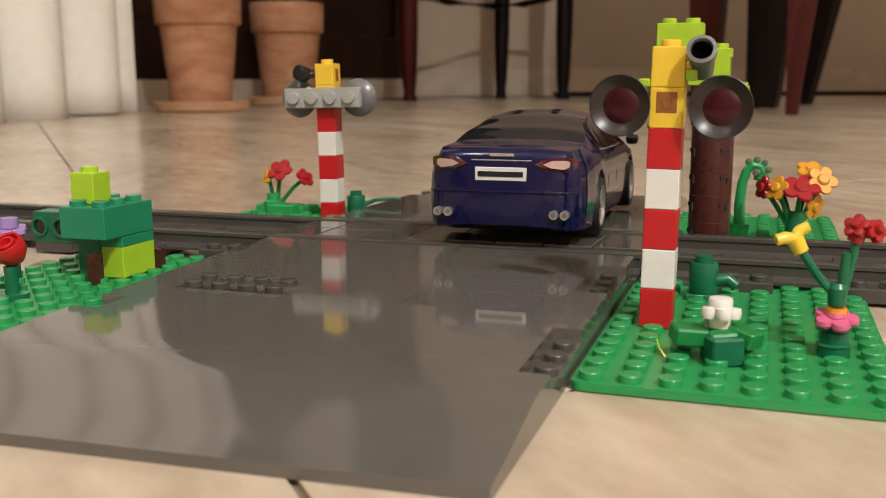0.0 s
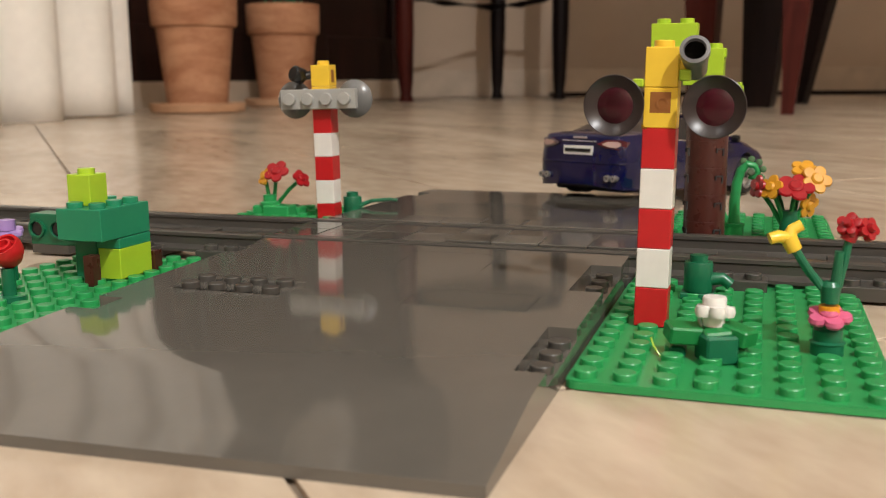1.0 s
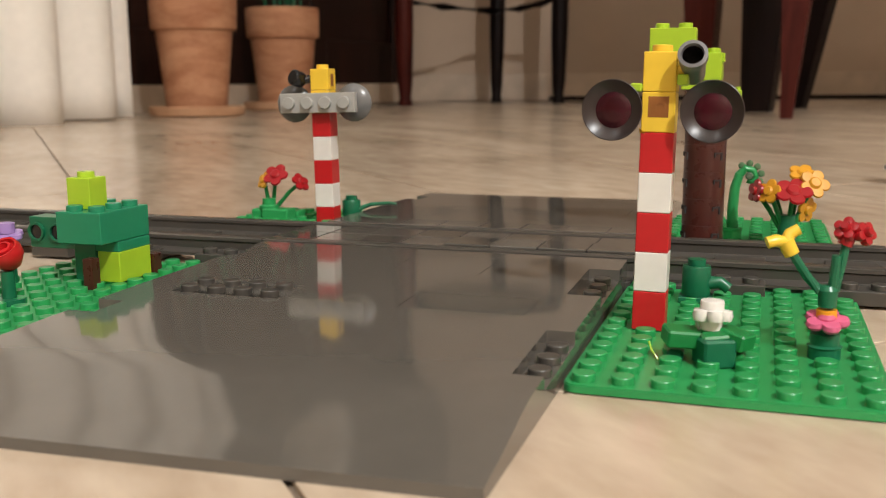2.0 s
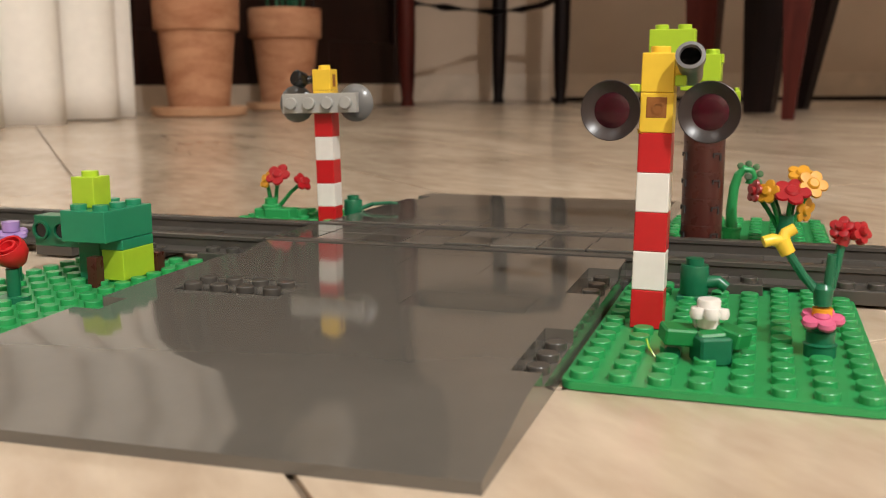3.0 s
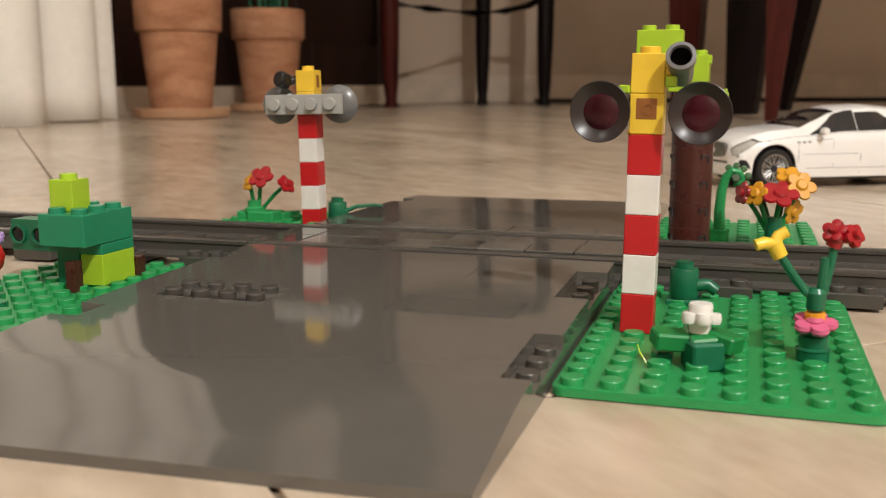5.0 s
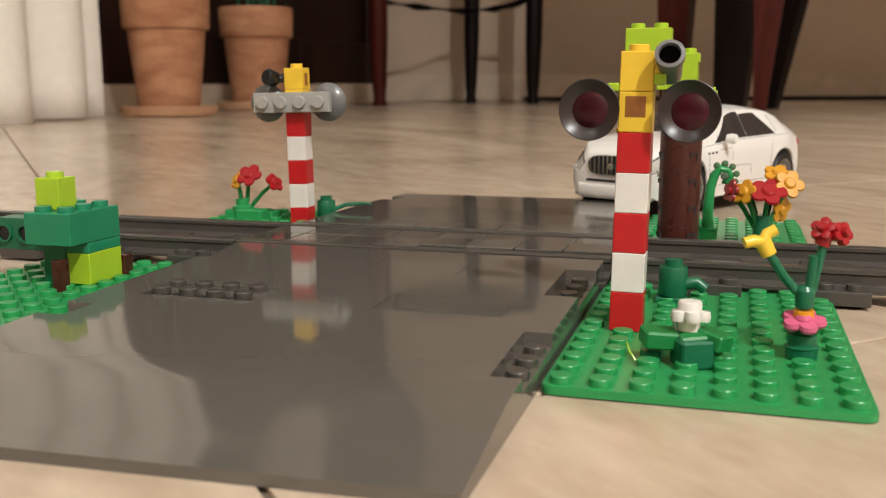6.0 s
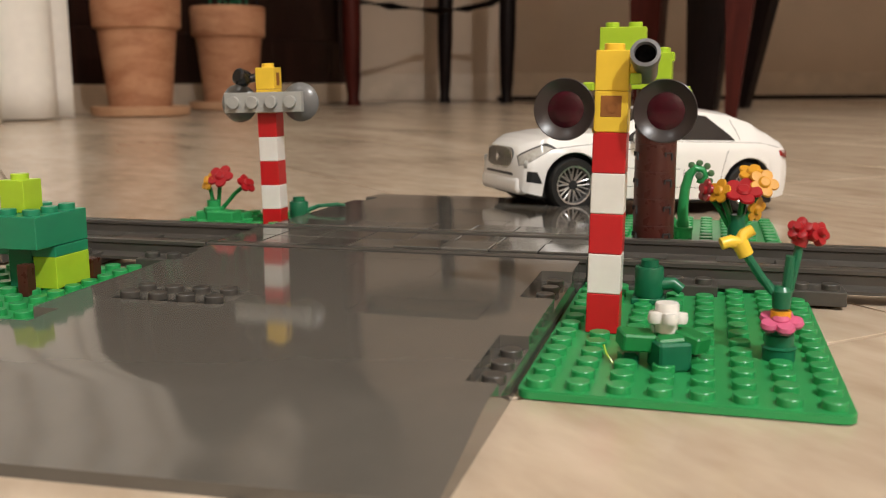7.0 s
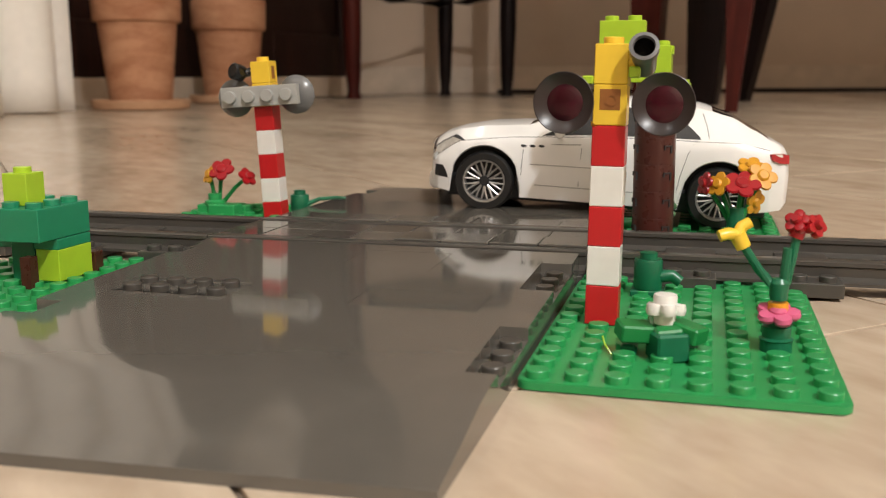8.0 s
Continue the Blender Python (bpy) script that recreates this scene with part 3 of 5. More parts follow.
def crossing_signal(m, back, lean):
    ob = thing("crossing_signal", "red and white striped toy crossing signal with two round lamps", "toy signal", m, group="crossing signals")
    red, white = mesh_of(brick_bm(1, 1, 9.7, False), RED, "brick"), mesh_of(brick_bm(1, 1, 9.7, False), WHITE, "brick")
    sh = lambda z: at(-4 + lean[0] * z, -4 + lean[1] * z, z, -math.degrees(lean[1]), math.degrees(lean[0]), 0)
    for i in range(5):
        part("brick", red if i % 2 == 0 else white, None, ob, m=sh(9.7 * i))
    z = 48.5
    top = sh(z)
    if not back:
        bm = box(0.05, 7.95, 0.05, 7.95, 0.03, 9.6, 0.22)
        front = max(bm.faces, key=lambda f: -f.calc_center_median().y * (f.calc_area() > 20))
        r = bmesh.ops.inset_region(bm, faces=[front], thickness=1.35)
        part("headlight_brick", bm, YELLOW, ob, m=top)
        part("socket", box(1.55, 6.45, -0.04, 0.4, 3.6, 8.6, 0.1), TAN, ob, "orange-brown square socket", m=top)
        part("socket_ring", lathe([(1.0, 0), (1.0, 0.22), (1.45, 0.22), (1.45, 0)], seg=20, m=Matrix.Translation((4.4, -0.04, 6.0)) @ Matrix.Rotation(radians(90), 4, "X")), TAN, ob, m=top)
        lamp_y, yrot, spread, lift = -3.6, 90, 12.1, 5.2
    else:
        part("lamp_bar", box(-12.3, 20.3, -3.4, -0.2, 0.2, 8.2, 0.2), GREY, ob, "light grey bar with four round studs", m=top)
        for k in range(4):
            part("stud", lathe(STUD, seg=20, m=Matrix.Translation((-8 + 8 * k, -3.4, 4.2)) @ Matrix.Rotation(radians(90), 4, "X")), GREY, ob, m=top)
        part("headlight_brick", brick_bm(1, 1, 9.25, False), YELLOW, ob, m=top)
        lamp_y, yrot, spread, lift = 3.2, -90, 13.2, 4.0
    part("yellow_brick", brick_bm(1, 1, 8.6 if back else 9.5, True), YELLOW, ob, m=top @ at(0, 0, 9.3 if back else 9.65))
    for s in (-1, 1):
        c = Matrix.Translation((4 + s * spread + ((1.8 if s < 0 else 0.6) if not back else 0), lamp_y, lift)) @ Matrix.Rotation(radians(yrot), 4, "X") @ Matrix.Rotation(radians(-4 if not back else 0), 4, "Y")
        k = 1.0 if back else 0.94
        dish = [(a * k, b) for a, b in ((1.5, -2.2), (3.6, -1.9), (6.0, -0.9), (7.5, 0.6), (7.75, 0.9), (7.55, 1.0), (5.9, -0.3), (3.6, -1.2), (1.4, -1.5))]
        lp = part("lamp", lathe(dish, seg=48, m=c), DISHGREY if back else SMOKE, ob, "grey dish reflector", m=top)
        part("lens", lathe([(0, -1.6), (4.4, -1.1), (4.3, -0.75), (3.4, -0.35), (1.6, 0.0), (0, 0.1)], seg=32, m=c), LENSRED, lp, "dark red lamp lens")
    if not back:
        c = Matrix.Translation((11.6, -2.6, 17.5)) @ Matrix.Rotation(radians(68), 4, "X") @ Matrix.Rotation(radians(2), 4, "Y")
        part("horn", lathe([(0, -9.6), (2.6, -9.6), (2.8, -9.2), (3.0, -1.0), (3.45, 0), (3.45, 2.2), (2.6, 2.3), (2.45, 1.6), (2.45, -4.5), (0, -4.5)], seg=36, m=c), mat("mid_grey_plastic", (0.14, 0.14, 0.145), 0.3), ob, "grey horn tube with a black bore", m=top)
        part("bore", lathe([(0, -4.3), (2.36, -4.3), (2.36, 1.2), (2.44, 1.2), (2.44, -4.4), (0, -4.4)], seg=30, m=c), BLACK, ob, m=top)
        part("clip", cyl(1.5, 1.5, (7.8, 2.0, 14.5), (10.6, 1.2, 14.8), seg=16), YELLOW, ob, m=top)
        part("clip", box(8.2, 10.8, -1.6, 2.0, 11.2, 13.8, 0.3), LIME, ob, m=top)
        part("clip", box(-2.6, 0.0, -1.6, 2.0, 9.6, 11.6, 0.3), LIME, ob, m=top)
    else:
        part("horn", tube([(0.4, 2.0, 14.2), (-2.6, 1.0, 13.6), (-4.2, -1.0, 13.0)], 1.7, 1.7, seg=12), BLACK, ob, "black horn", m=top)
        part("bell", lathe([(0, 0), (3.1, 0), (3.3, 0.5), (3.3, 4.6), (2.6, 5.2), (0, 5.2)], seg=28, m=Matrix.Translation((-4.4, 1.6, 13.4)) @ Matrix.Rotation(radians(70), 4, "X") @ Matrix.Rotation(radians(-25), 4, "Y")), BLACK, ob, "black bell cup", m=top)
        part("slot", box(7.9, 8.1, 2.6, 5.4, 10.8, 15.8, 0.05), TAN, ob, m=top)
    return ob


# ---------------------------------------------------------------- toy plants


def flower_bm(r=3.6, h=1.6, tilt=(0, 0), c=(0, 0, 0), bm=None):
    """A five-petalled toy flower head with a round middle."""
    bm = bm or bmesh.new()
    m = Matrix.Translation(c) @ Matrix.Rotation(radians(tilt[0]), 4, "X") @ Matrix.Rotation(radians(tilt[1]), 4, "Y")
    for k in range(5):
        a = 2 * math.pi * k / 5
        mm = m @ Matrix.Translation((r * 0.62 * math.cos(a), r * 0.62 * math.sin(a), 0))
        lathe([(0, -h * 0.4), (r * 0.36, -h * 0.35), (r * 0.44, 0), (r * 0.38, h * 0.42), (0, h * 0.5)], bm, 12, mm)
    lathe([(0, -h * 0.9), (r * 0.30, -h * 0.85), (r * 0.42, -h * 0.3), (r * 0.42, h * 0.6), (r * 0.30, h * 0.95), (0, h * 0.95)], bm, 14, m)
    return bm


def stem_flower(ob, root, tip, colour, tilt, r=3.6, word="flower_head"):
    mid = (V(root) + V(tip)) / 2 + V((0, 0, 0.8))
    part("stem", tube([root, mid, tip], 0.95, 0.8, seg=8), LEAFGREEN, ob)
    part(word, flower_bm(r, 1.7, tilt, tip), colour, ob)



def flower_stack():
    ob = thing("flower_plant", "pink toy flower below forked yellow and red flowers", "toy flower", at(48, 32, 2.0))
    part("pot", lathe([(0, 0.0), (3.5, 0), (3.5, 2.4), (3.8, 2.8), (3.1, 3.2), (3.1, 5.6), (2.2, 5.9), (2.2, 7.2), (0, 7.2)], seg=24), DKGREEN, ob, "dark green round base")
    part("flower_head", flower_bm(4.7, 2.2, (16, 0), (0, -0.5, 8.4)), PINK, ob, "pink five-petalled blossom")
    part("collar", lathe([(0, 9.2), (2.2, 9.2), (2.2, 11.0), (0, 11.0)], seg=22), ORANGE, ob, "yellow round collar")
    part("socket", lathe([(0, 11.6), (1.9, 11.6), (2.2, 15.4), (1.6, 16.4), (0, 16.6)], seg=20), DKGREEN, ob)
    part("stem", tube([(-1.6, 0, 15), (-4.4, 0, 18.0), (-8.4, 0.5, 24.0)], 1.1, 0.95, seg=10), DKGREEN, ob)
    part("stem", tube([(0.9, 0, 15), (1.1, -0.3, 19.5), (1.3, -0.5, 23.2)], 1.1, 1.0, seg=10), DKGREEN, ob)
    part("stem", tube([(1.4, 1.0, 15), (2.4, 2.0, 20), (3.4, 2.6, 26.0)], 1.1, 0.95, seg=10), DKGREEN, ob)
    bm = tube([(-7.8, 0.5, 22.8), (-9.4, 0.4, 25.8)], 1.7, 1.9, seg=14)
    tube([(-9.4, 0.4, 25.4), (-11.4, -0.6, 26.0), (-13.2, -1.2, 25.4)], 1.45, 1.35, bm, 12)
    tube([(-9.4, 0.4, 25.4), (-8.4, 1.2, 27.4), (-6.6, 1.6, 28.4)], 1.45, 1.3, bm, 12)
    part("flower_head", bm, YELLOW, ob, "yellow budded flower")
    bm = tube([(3.0, 2.6, 25.2), (3.9, 2.6, 27.8)], 1.7, 1.7, seg=14)
    flower_bm(2.8, 2.2, (50, -20), (3.2, 2.4, 28.6), bm)
    flower_bm(2.7, 2.2, (60, 40), (6.8, 2.6, 27.8), bm)
    part("flower_head", bm, PETALRED, ob, "red toy blossoms")
    return ob


def white_flower_bush():
    ob = thing("white_flower", "white toy flower on angular green leaves", "toy flower", at(23.5, 21.0, 2.0))
    part("base", box(-3.6, 3.6, -4.2, 3.0, 0, 6.2, 0.5), DKGREEN, ob, "dark green leafy base", m=at(1.2, -1.6, 0, 0, 0, 26))
    for bx, m in (((-4.0, 3.6, -3.2, 3.2, 0, 3.8), at(-5.6, -0.6, 3.6, 4, 5, 20)), ((-3.8, 3.4, -2.8, 2.8, 0, 3.8), at(5.4, 0.2, 3.8, -4, 10, -30)), ((-3.0, 3.0, -3.5, 3.8, 0, 2.6), at(0.2, 5.4, 4.6, 6, 0, 10)), ((-3.0, 3.0, -1.4, 1.4, 0, 1.6), at(1.6, -2.2, 5.6, 18, -4, 20))):
        part("leaf", box(*bx, 0.45), LEAFGREEN, ob, m=m)
    part("leaf", box(-8.6, -5.0, -2.0, 2.2, 0, 2.6, 0.6), DKGREEN, ob, "dark green lower leaf")
    part("leaf", box(4.2, 8.0, -2.4, 2.0, 0, 2.8, 0.6), LEAFGREEN, ob)
    part("flower_head", flower_bm(4.3, 3.0, (-6, 0), (0.6, 0.4, 10.4)), WHITE, ob, "white five-petalled blossom")
    part("flower_stalk", lathe([(0, 5), (2.2, 5), (2.4, 10), (0, 10)], seg=18, m=Matrix.Translation((0.6, 0.4, 0))), LEAFGREEN, ob)
    part("bud", lathe([(0, -4.6), (2.3, -4.6), (2.5, -1.6), (2.6, 1.4), (2.4, 1.8), (0, 1.9)], seg=18, m=Matrix.Translation((0.6, 0.4, 12.0))), WHITE, ob)
    part("tendril", tube([(-12.4, -3.0, 4.5), (-11.6, -3.6, 2.6), (-10.2, -4.2, 0.9), (-7.6, -4.6, 0.1)], 0.28, 0.2, seg=6), LIME, ob, "thin pale tendril")
    return ob


def barrel(x, y, z, label, arm):
    ob = thing("toy_barrel", label, "toy tap barrel", at(x, y, z))
    part("base", box(-4.6, 4.6, -4, 4, 0, 1.7, 0.3), DKGREEN, ob)
    part("barrel", lathe([(0, 1.7), (3.7, 1.7), (3.95, 2.4), (3.95, 9.6), (3.7, 10.2), (2.45, 10.2), (2.45, 12.0), (0, 12.0)], seg=30), DKGREEN, ob)
    if arm:
        part("tap", tube([(3.4, 0, 5.4), (6.5, 0, 5.6), (8.8, 0, 4.0)], 1.9, 1.6, seg=12), DKGREEN, ob)
    else:
        part("tap", tube([(3.4, 0, 6.4), (8, 3, 8.2), (15, 6, 8.6), (18, 7, 8.2)], 1.0, 0.6, seg=8), DKGREEN, ob)
    return ob


def fern(x, y, z):
    ob = thing("fern_plant", "bright green toy fern with a curled tip and a small leaf", "toy plant", at(x, y, z))
    part("foot", lathe([(0, 0), (3.4, 0), (3.4, 3.6), (3.7, 4.0), (3.7, 4.8), (0, 4.8)], seg=22), GREEN, ob)
    pts = [(0, 0, 4), (-0.4, 0, 12), (0.2, 0, 20), (1.6, 0, 25.0), (3.8, 0, 27.4), (6.4, 0, 26.6), (7.4, 0, 24.2), (6.2, 0, 22.2), (4.4, 0, 22.8)]
    part("stalk", tube(pts, 2.2, 1.0, seg=14), GREEN, ob)
    part("leaf", tube([(-2.0, 0, 3), (-4.8, 0, 9), (-6.6, -0.5, 14.5), (-7.8, -0.5, 17.4)], 1.4, 0.9, seg=10), GREEN, ob)
    for k in range(6):
        a = radians(125 - 38 * k)
        part("bead", lathe([(0, -1.1), (1.0, -0.8), (1.3, 0), (1.0, 0.8), (0, 1.1)], seg=12, m=Matrix.Translation((4.9 + 4.6 * math.cos(a), 0, 24.6 + 4.6 * math.sin(a))) @ Matrix.Rotation(radians(90), 4, "X")), mat("pale_green_plastic", (0.10, 0.20, 0.10), 0.2), ob, "pale clear bead")
    part("bead", lathe([(0, -1.6), (1.2, -1.2), (1.5, 0), (1.1, 1.0), (0, 1.2)], seg=14, m=Matrix.Translation((5.2, -1.8, 24.6)) @ Matrix.Rotation(radians(90), 4, "X")), mat("grey_green_plastic", (0.12, 0.16, 0.11), 0.2), ob)
    return ob


def bouquet(x, y, z):
    ob = thing("flower_bunch", "bunch of red and yellow toy flowers on dark green stems", "toy flower", at(x, y, z))
    part("foot", lathe([(0, 0), (3.6, 0), (3.2, 6), (2.8, 12), (0, 12)], seg=20), DKGREEN, ob)
    heads = [((-6.6, -3, 21.2), GOLD, (62, -35), 4.6), ((-11.2, 0, 21.0), PETALRED, (70, -55), 4.2), ((1.6, -4, 21.6), PETALRED, (38, 4), 6.4), ((8.6, 0, 24.2), GOLD, (58, 18), 5.4),
             ((4.6, 4, 27.4), GOLD, (30, 5), 5.0), ((6.4, 1, 14.6), GOLD, (110, 50), 4.8), ((-4.8, 3, 20.4), PETALRED, (40, -30), 4.0)]
    for tip, col, tilt, r in heads:
        stem_flower(ob, (tip[0] * 0.16, tip[1] * 0.3, 6.0), (tip[0], tip[1] + 1.4, tip[2] - 0.8), col, tilt, r)
    return ob


def tree_right(x, y, z):
    ob = thing("toy_tree", "toy tree with round brown trunk and lime brick leaves", "toy tree", at(x, y, z))
    part("trunk_core", lathe([(0, 0), (7.2, 0), (7.2, 57.5), (0, 57.5)], seg=32), BROWN, ob)
    for i in range(6):
        part("trunk_brick", lathe([(7.25, 0.02), (7.33, 0.12), (7.33, 9.48), (7.25, 9.58)], seg=48), BROWN, ob, m=at(0, 0, 9.6 * i))
        for a in (-49, -152):
            bm = bmesh.new()
            for bx in ((-1.7, 1.7, 0, 0.6), (1.1, 1.7, -2.2, 0.6), (-1.7, -1.1, -1.0, 0.6)):
                box(bx[0], bx[1], -0.35, 0.3, bx[2], bx[3], 0, bm)
            part("clip_notch", bm, SEAM, ob, m=at(0, 0, 9.6 * i + 6.4) @ pose(0, 0, 0, 0, 0, a + 90) @ at(0, -7.28, 0))
    leaf = [(-20.2, -6, 69.5, 2, 1, 1.0), (-1.6, -5, 60.8, 1, 2, 0.8), (-9, -4, 57.6, 1, 2, 1.0), (-19.5, -8, 55.5, 1, 1, 1.0)]
    for lx, ly, lz, nx, ny, k in leaf:
        part("leaf_brick", brick_bm(nx, ny, 9.6), LIME, ob, m=at(lx, ly, lz) @ Matrix.Diagonal((k, 1, 1, 1)))
    part("leaf_plate", brick_bm(2, 1, 3.2), LIME, ob, m=at(-10.5, -2, 67.2))
    part("leaf_sprig", brick_bm(1, 1, 6.4), LIME, ob, "small pale lime leaf", m=at(9.0, -5, 53.0) @ Matrix.Diagonal((0.35, 0.5, 0.7, 1)))
    return ob


def tree_left(x, y):
    ob = thing("toy_tree", "toy tree of green and lime bricks on brown trunk", "toy tree", at(x, y, 2.0))
    part("leaf_brick", brick_bm(2, 3, 9.6), TEAL, ob, m=at(-16, 0, 13.6))
    part("leaf_brick", brick_bm(1, 1, 9.6), LIME, ob, m=at(-17.0, 7, 23.2) @ Matrix.Diagonal((1.05, 1.05, 1, 1)))
    part("leaf_plate", brick_bm(2, 2, 3.3, False), TEAL, ob, m=at(-16, 8, 10.2))
    part("leaf_brick", brick_bm(1, 2, 9.6, False), LIME, ob, m=at(-8, 8, 0.7))
    part("leaf_brick", brick_bm(1, 2, 13.4, False), DKGREEN, ob, m=at(-16.2, 7.6, 0.1))
    part("trunk", brick_bm(1, 1, 9.4, False), BROWN, ob, m=at(-6.8, -0.6, 0.0) @ Matrix.Diagonal((0.42, 0.46, 1.0, 1)))
    part("trunk", brick_bm(1, 1, 7.0, False), BROWN, ob, m=at(-3.8, 24.2, 0.0) @ Matrix.Diagonal((0.6, 0.5, 1, 1)))
    bm = box(-40, -16, 16, 24, 8.8, 18.8, 0.25)
    part("pierced_brick", bm, DKGREEN, ob, "dark green brick with round side holes", m=at(0, 0, 0))
    for k in range(3):
        c = Matrix.Translation((-21 - 8 * k, 16.0, 14.0)) @ Matrix.Rotation(radians(90), 4, "X")
        part("hole_rim", lathe([(2.3, 0.0), (3.1, 0.0), (3.1, 0.9), (2.4, 0.9), (2.3, 0.0)], seg=24, m=c), DKGREEN, ob)
        part("hole", lathe([(0, 0.12), (2.35, 0.12), (2.35, 0.02), (0, 0.02)], seg=24, m=c), BLACK, ob)
    return ob


def rose(x, y):
    ob = thing("rose", "red toy rose on a dark green stem", "toy flower", at(x, y, 2.0))
    part("stem", lathe([(0, 0), (4.4, 0), (4.4, 1.6), (1.9, 1.7), (1.9, 9.5), (0, 9.5)], seg=20), DKGREEN, ob)
    c = Matrix.Translation((0, 0, 14.2)) @ Matrix.Rotation(radians(35), 4, "X")
    bm = lathe([(0, -4.6), (2.6, -4.2), (4.6, -1.2), (4.7, 1.2), (4.2, 2.6), (3.6, 2.5), (3.4, 1.2), (2.6, 0.6), (2.4, 2.6), (1.8, 2.7), (1.5, 1.0), (0, 0.8)], seg=26, m=c)
    part("blossom", bm, RED, ob)
    return ob


def purple_flower(x, y):
    ob = thing("lavender_flower", "lavender toy flower on a dark stem", "toy flower", at(x, y, 2.0))
    part("stem", lathe([(0, 0), (2.4, 0), (2.0, 13), (0, 13)], seg=16), DKGREEN, ob)
    bm = flower_bm(5.0, 2.4, (8, 6), (0, 0, 16.0))
    lathe([(0, 17), (2.6, 17), (2.6, 20), (0, 20.4)], bm, 18)
    part("blossom", bm, PURPLE, ob)
    return ob


def back_flowers(x, y):
    ob = thing("flower_clump", "red and yellow toy flowers on an angular green leaf base", "toy flower", at(x, y, 5.2))
    for lx, ly, lz, w, d, h in ((-9, -5, 0, 11, 8, 5), (-3, -7, 0, 12, 8, 5.4), (-8, 1, 0, 18, 8, 4)):
        part("leaf_base", box(lx, lx + w, ly, ly + d, lz, lz + h, 0.5), GREEN, ob)
    part("knob", lathe([(0, 5), (4.2, 5), (4.2, 6.5), (2.8, 7), (2.8, 9.5), (0, 9.5)], seg=20, m=Matrix.Translation((-2, -2, 0))), GREEN, ob)
    stem_flower(ob, (-1, 0, 6), (1.4, -1.5, 19.4), PETALRED, (48, 0), 5.4)
    stem_flower(ob, (1, 0, 6), (12.6, -1.0, 16.6), PETALRED, (20, 50), 4.2)
    stem_flower(ob, (-3, 0, 6), (-4.2, -1.5, 17.0), GOLD, (60, -30), 3.8)
    return ob


# ---------------------------------------------------------------- toy cars


def ease(pts, x):
    """Smooth run through (x, value) pairs."""
    if x <= pts[0][0]:
        return pts[0][1]
    for (x0, v0), (x1, v1) in zip(pts, pts[1:]):
        if x <= x1:
            f = (x - x0) / (x1 - x0)
            return v0 + (v1 - v0) * (f * f * (3 - 2 * f) * 0.35 + f * 0.65)
    return pts[-1][1]


def wheel(ob, x, y, r, w, spokes, rim_mat):
    """One wheel: tyre and spoked rim, turning about y."""
    s = 1 if y > 0 else -1
    wh = new("wheel")
    wh.parent = ob
    wh.empty_display_size = 0.005
    wh.matrix_basis = at(x, y, r)
    m = Matrix.Rotation(radians(-90 * s), 4, "X")
    h = w / 2
    part("tyre", lathe([(r * 0.70, -h), (r * 0.9, -h), (r * 0.98, -h * 0.8), (r, -h * 0.4), (r, h * 0.4), (r * 0.98, h * 0.8), (r * 0.92, h), (r * 0.72, h), (r * 0.69, h * 0.6), (r * 0.69, -h)], seg=44, m=m), RUBBER, wh)
    rim = lathe([(r * 0.64, h * 0.2), (r * 0.66, h * 0.95), (r * 0.71, h * 0.98), (r * 0.70, h * 0.2)], seg=44, m=m)
    for k in range(spokes):
        for dv in (-0.13, 0.13):
            a = 2 * math.pi * k / spokes
            tube([m @ V((r * 0.12 * math.cos(a), r * 0.12 * math.sin(a), h * 0.5)), m @ V((r * 0.40 * math.cos(a + dv * 0.8), r * 0.40 * math.sin(a + dv * 0.8), h * 0.62)), m @ V((r * 0.68 * math.cos(a + dv * 1.3), r * 0.68 * math.sin(a + dv * 1.3), h * 0.7))], r * 0.034, r * 0.028, rim, 6)
    part("rim", rim, rim_mat, wh, "silver multi-spoke rim")
    part("hub", lathe([(0, h * 0.74), (r * 0.16, h * 0.74), (r * 0.19, h * 0.4), (0, h * 0.2)], seg=16, m=m), UNDER, wh, "black hub cap")
    part("brake_disc", lathe([(0, -h * 0.4), (r * 0.70, -h * 0.4), (r * 0.70, h * 0.15), (0, h * 0.15)], seg=30, m=m), UNDER, wh)
    return wh


def arch_liner(ob, x, y, r, z):
    """The black inside of a wheel arch, behind the wheel."""
    s = 1 if y > 0 else -1
    part("arch_liner", cyl(r, r, (x, y, z), (x, y + 2.5 * s, z), seg=32), UNDER, ob)


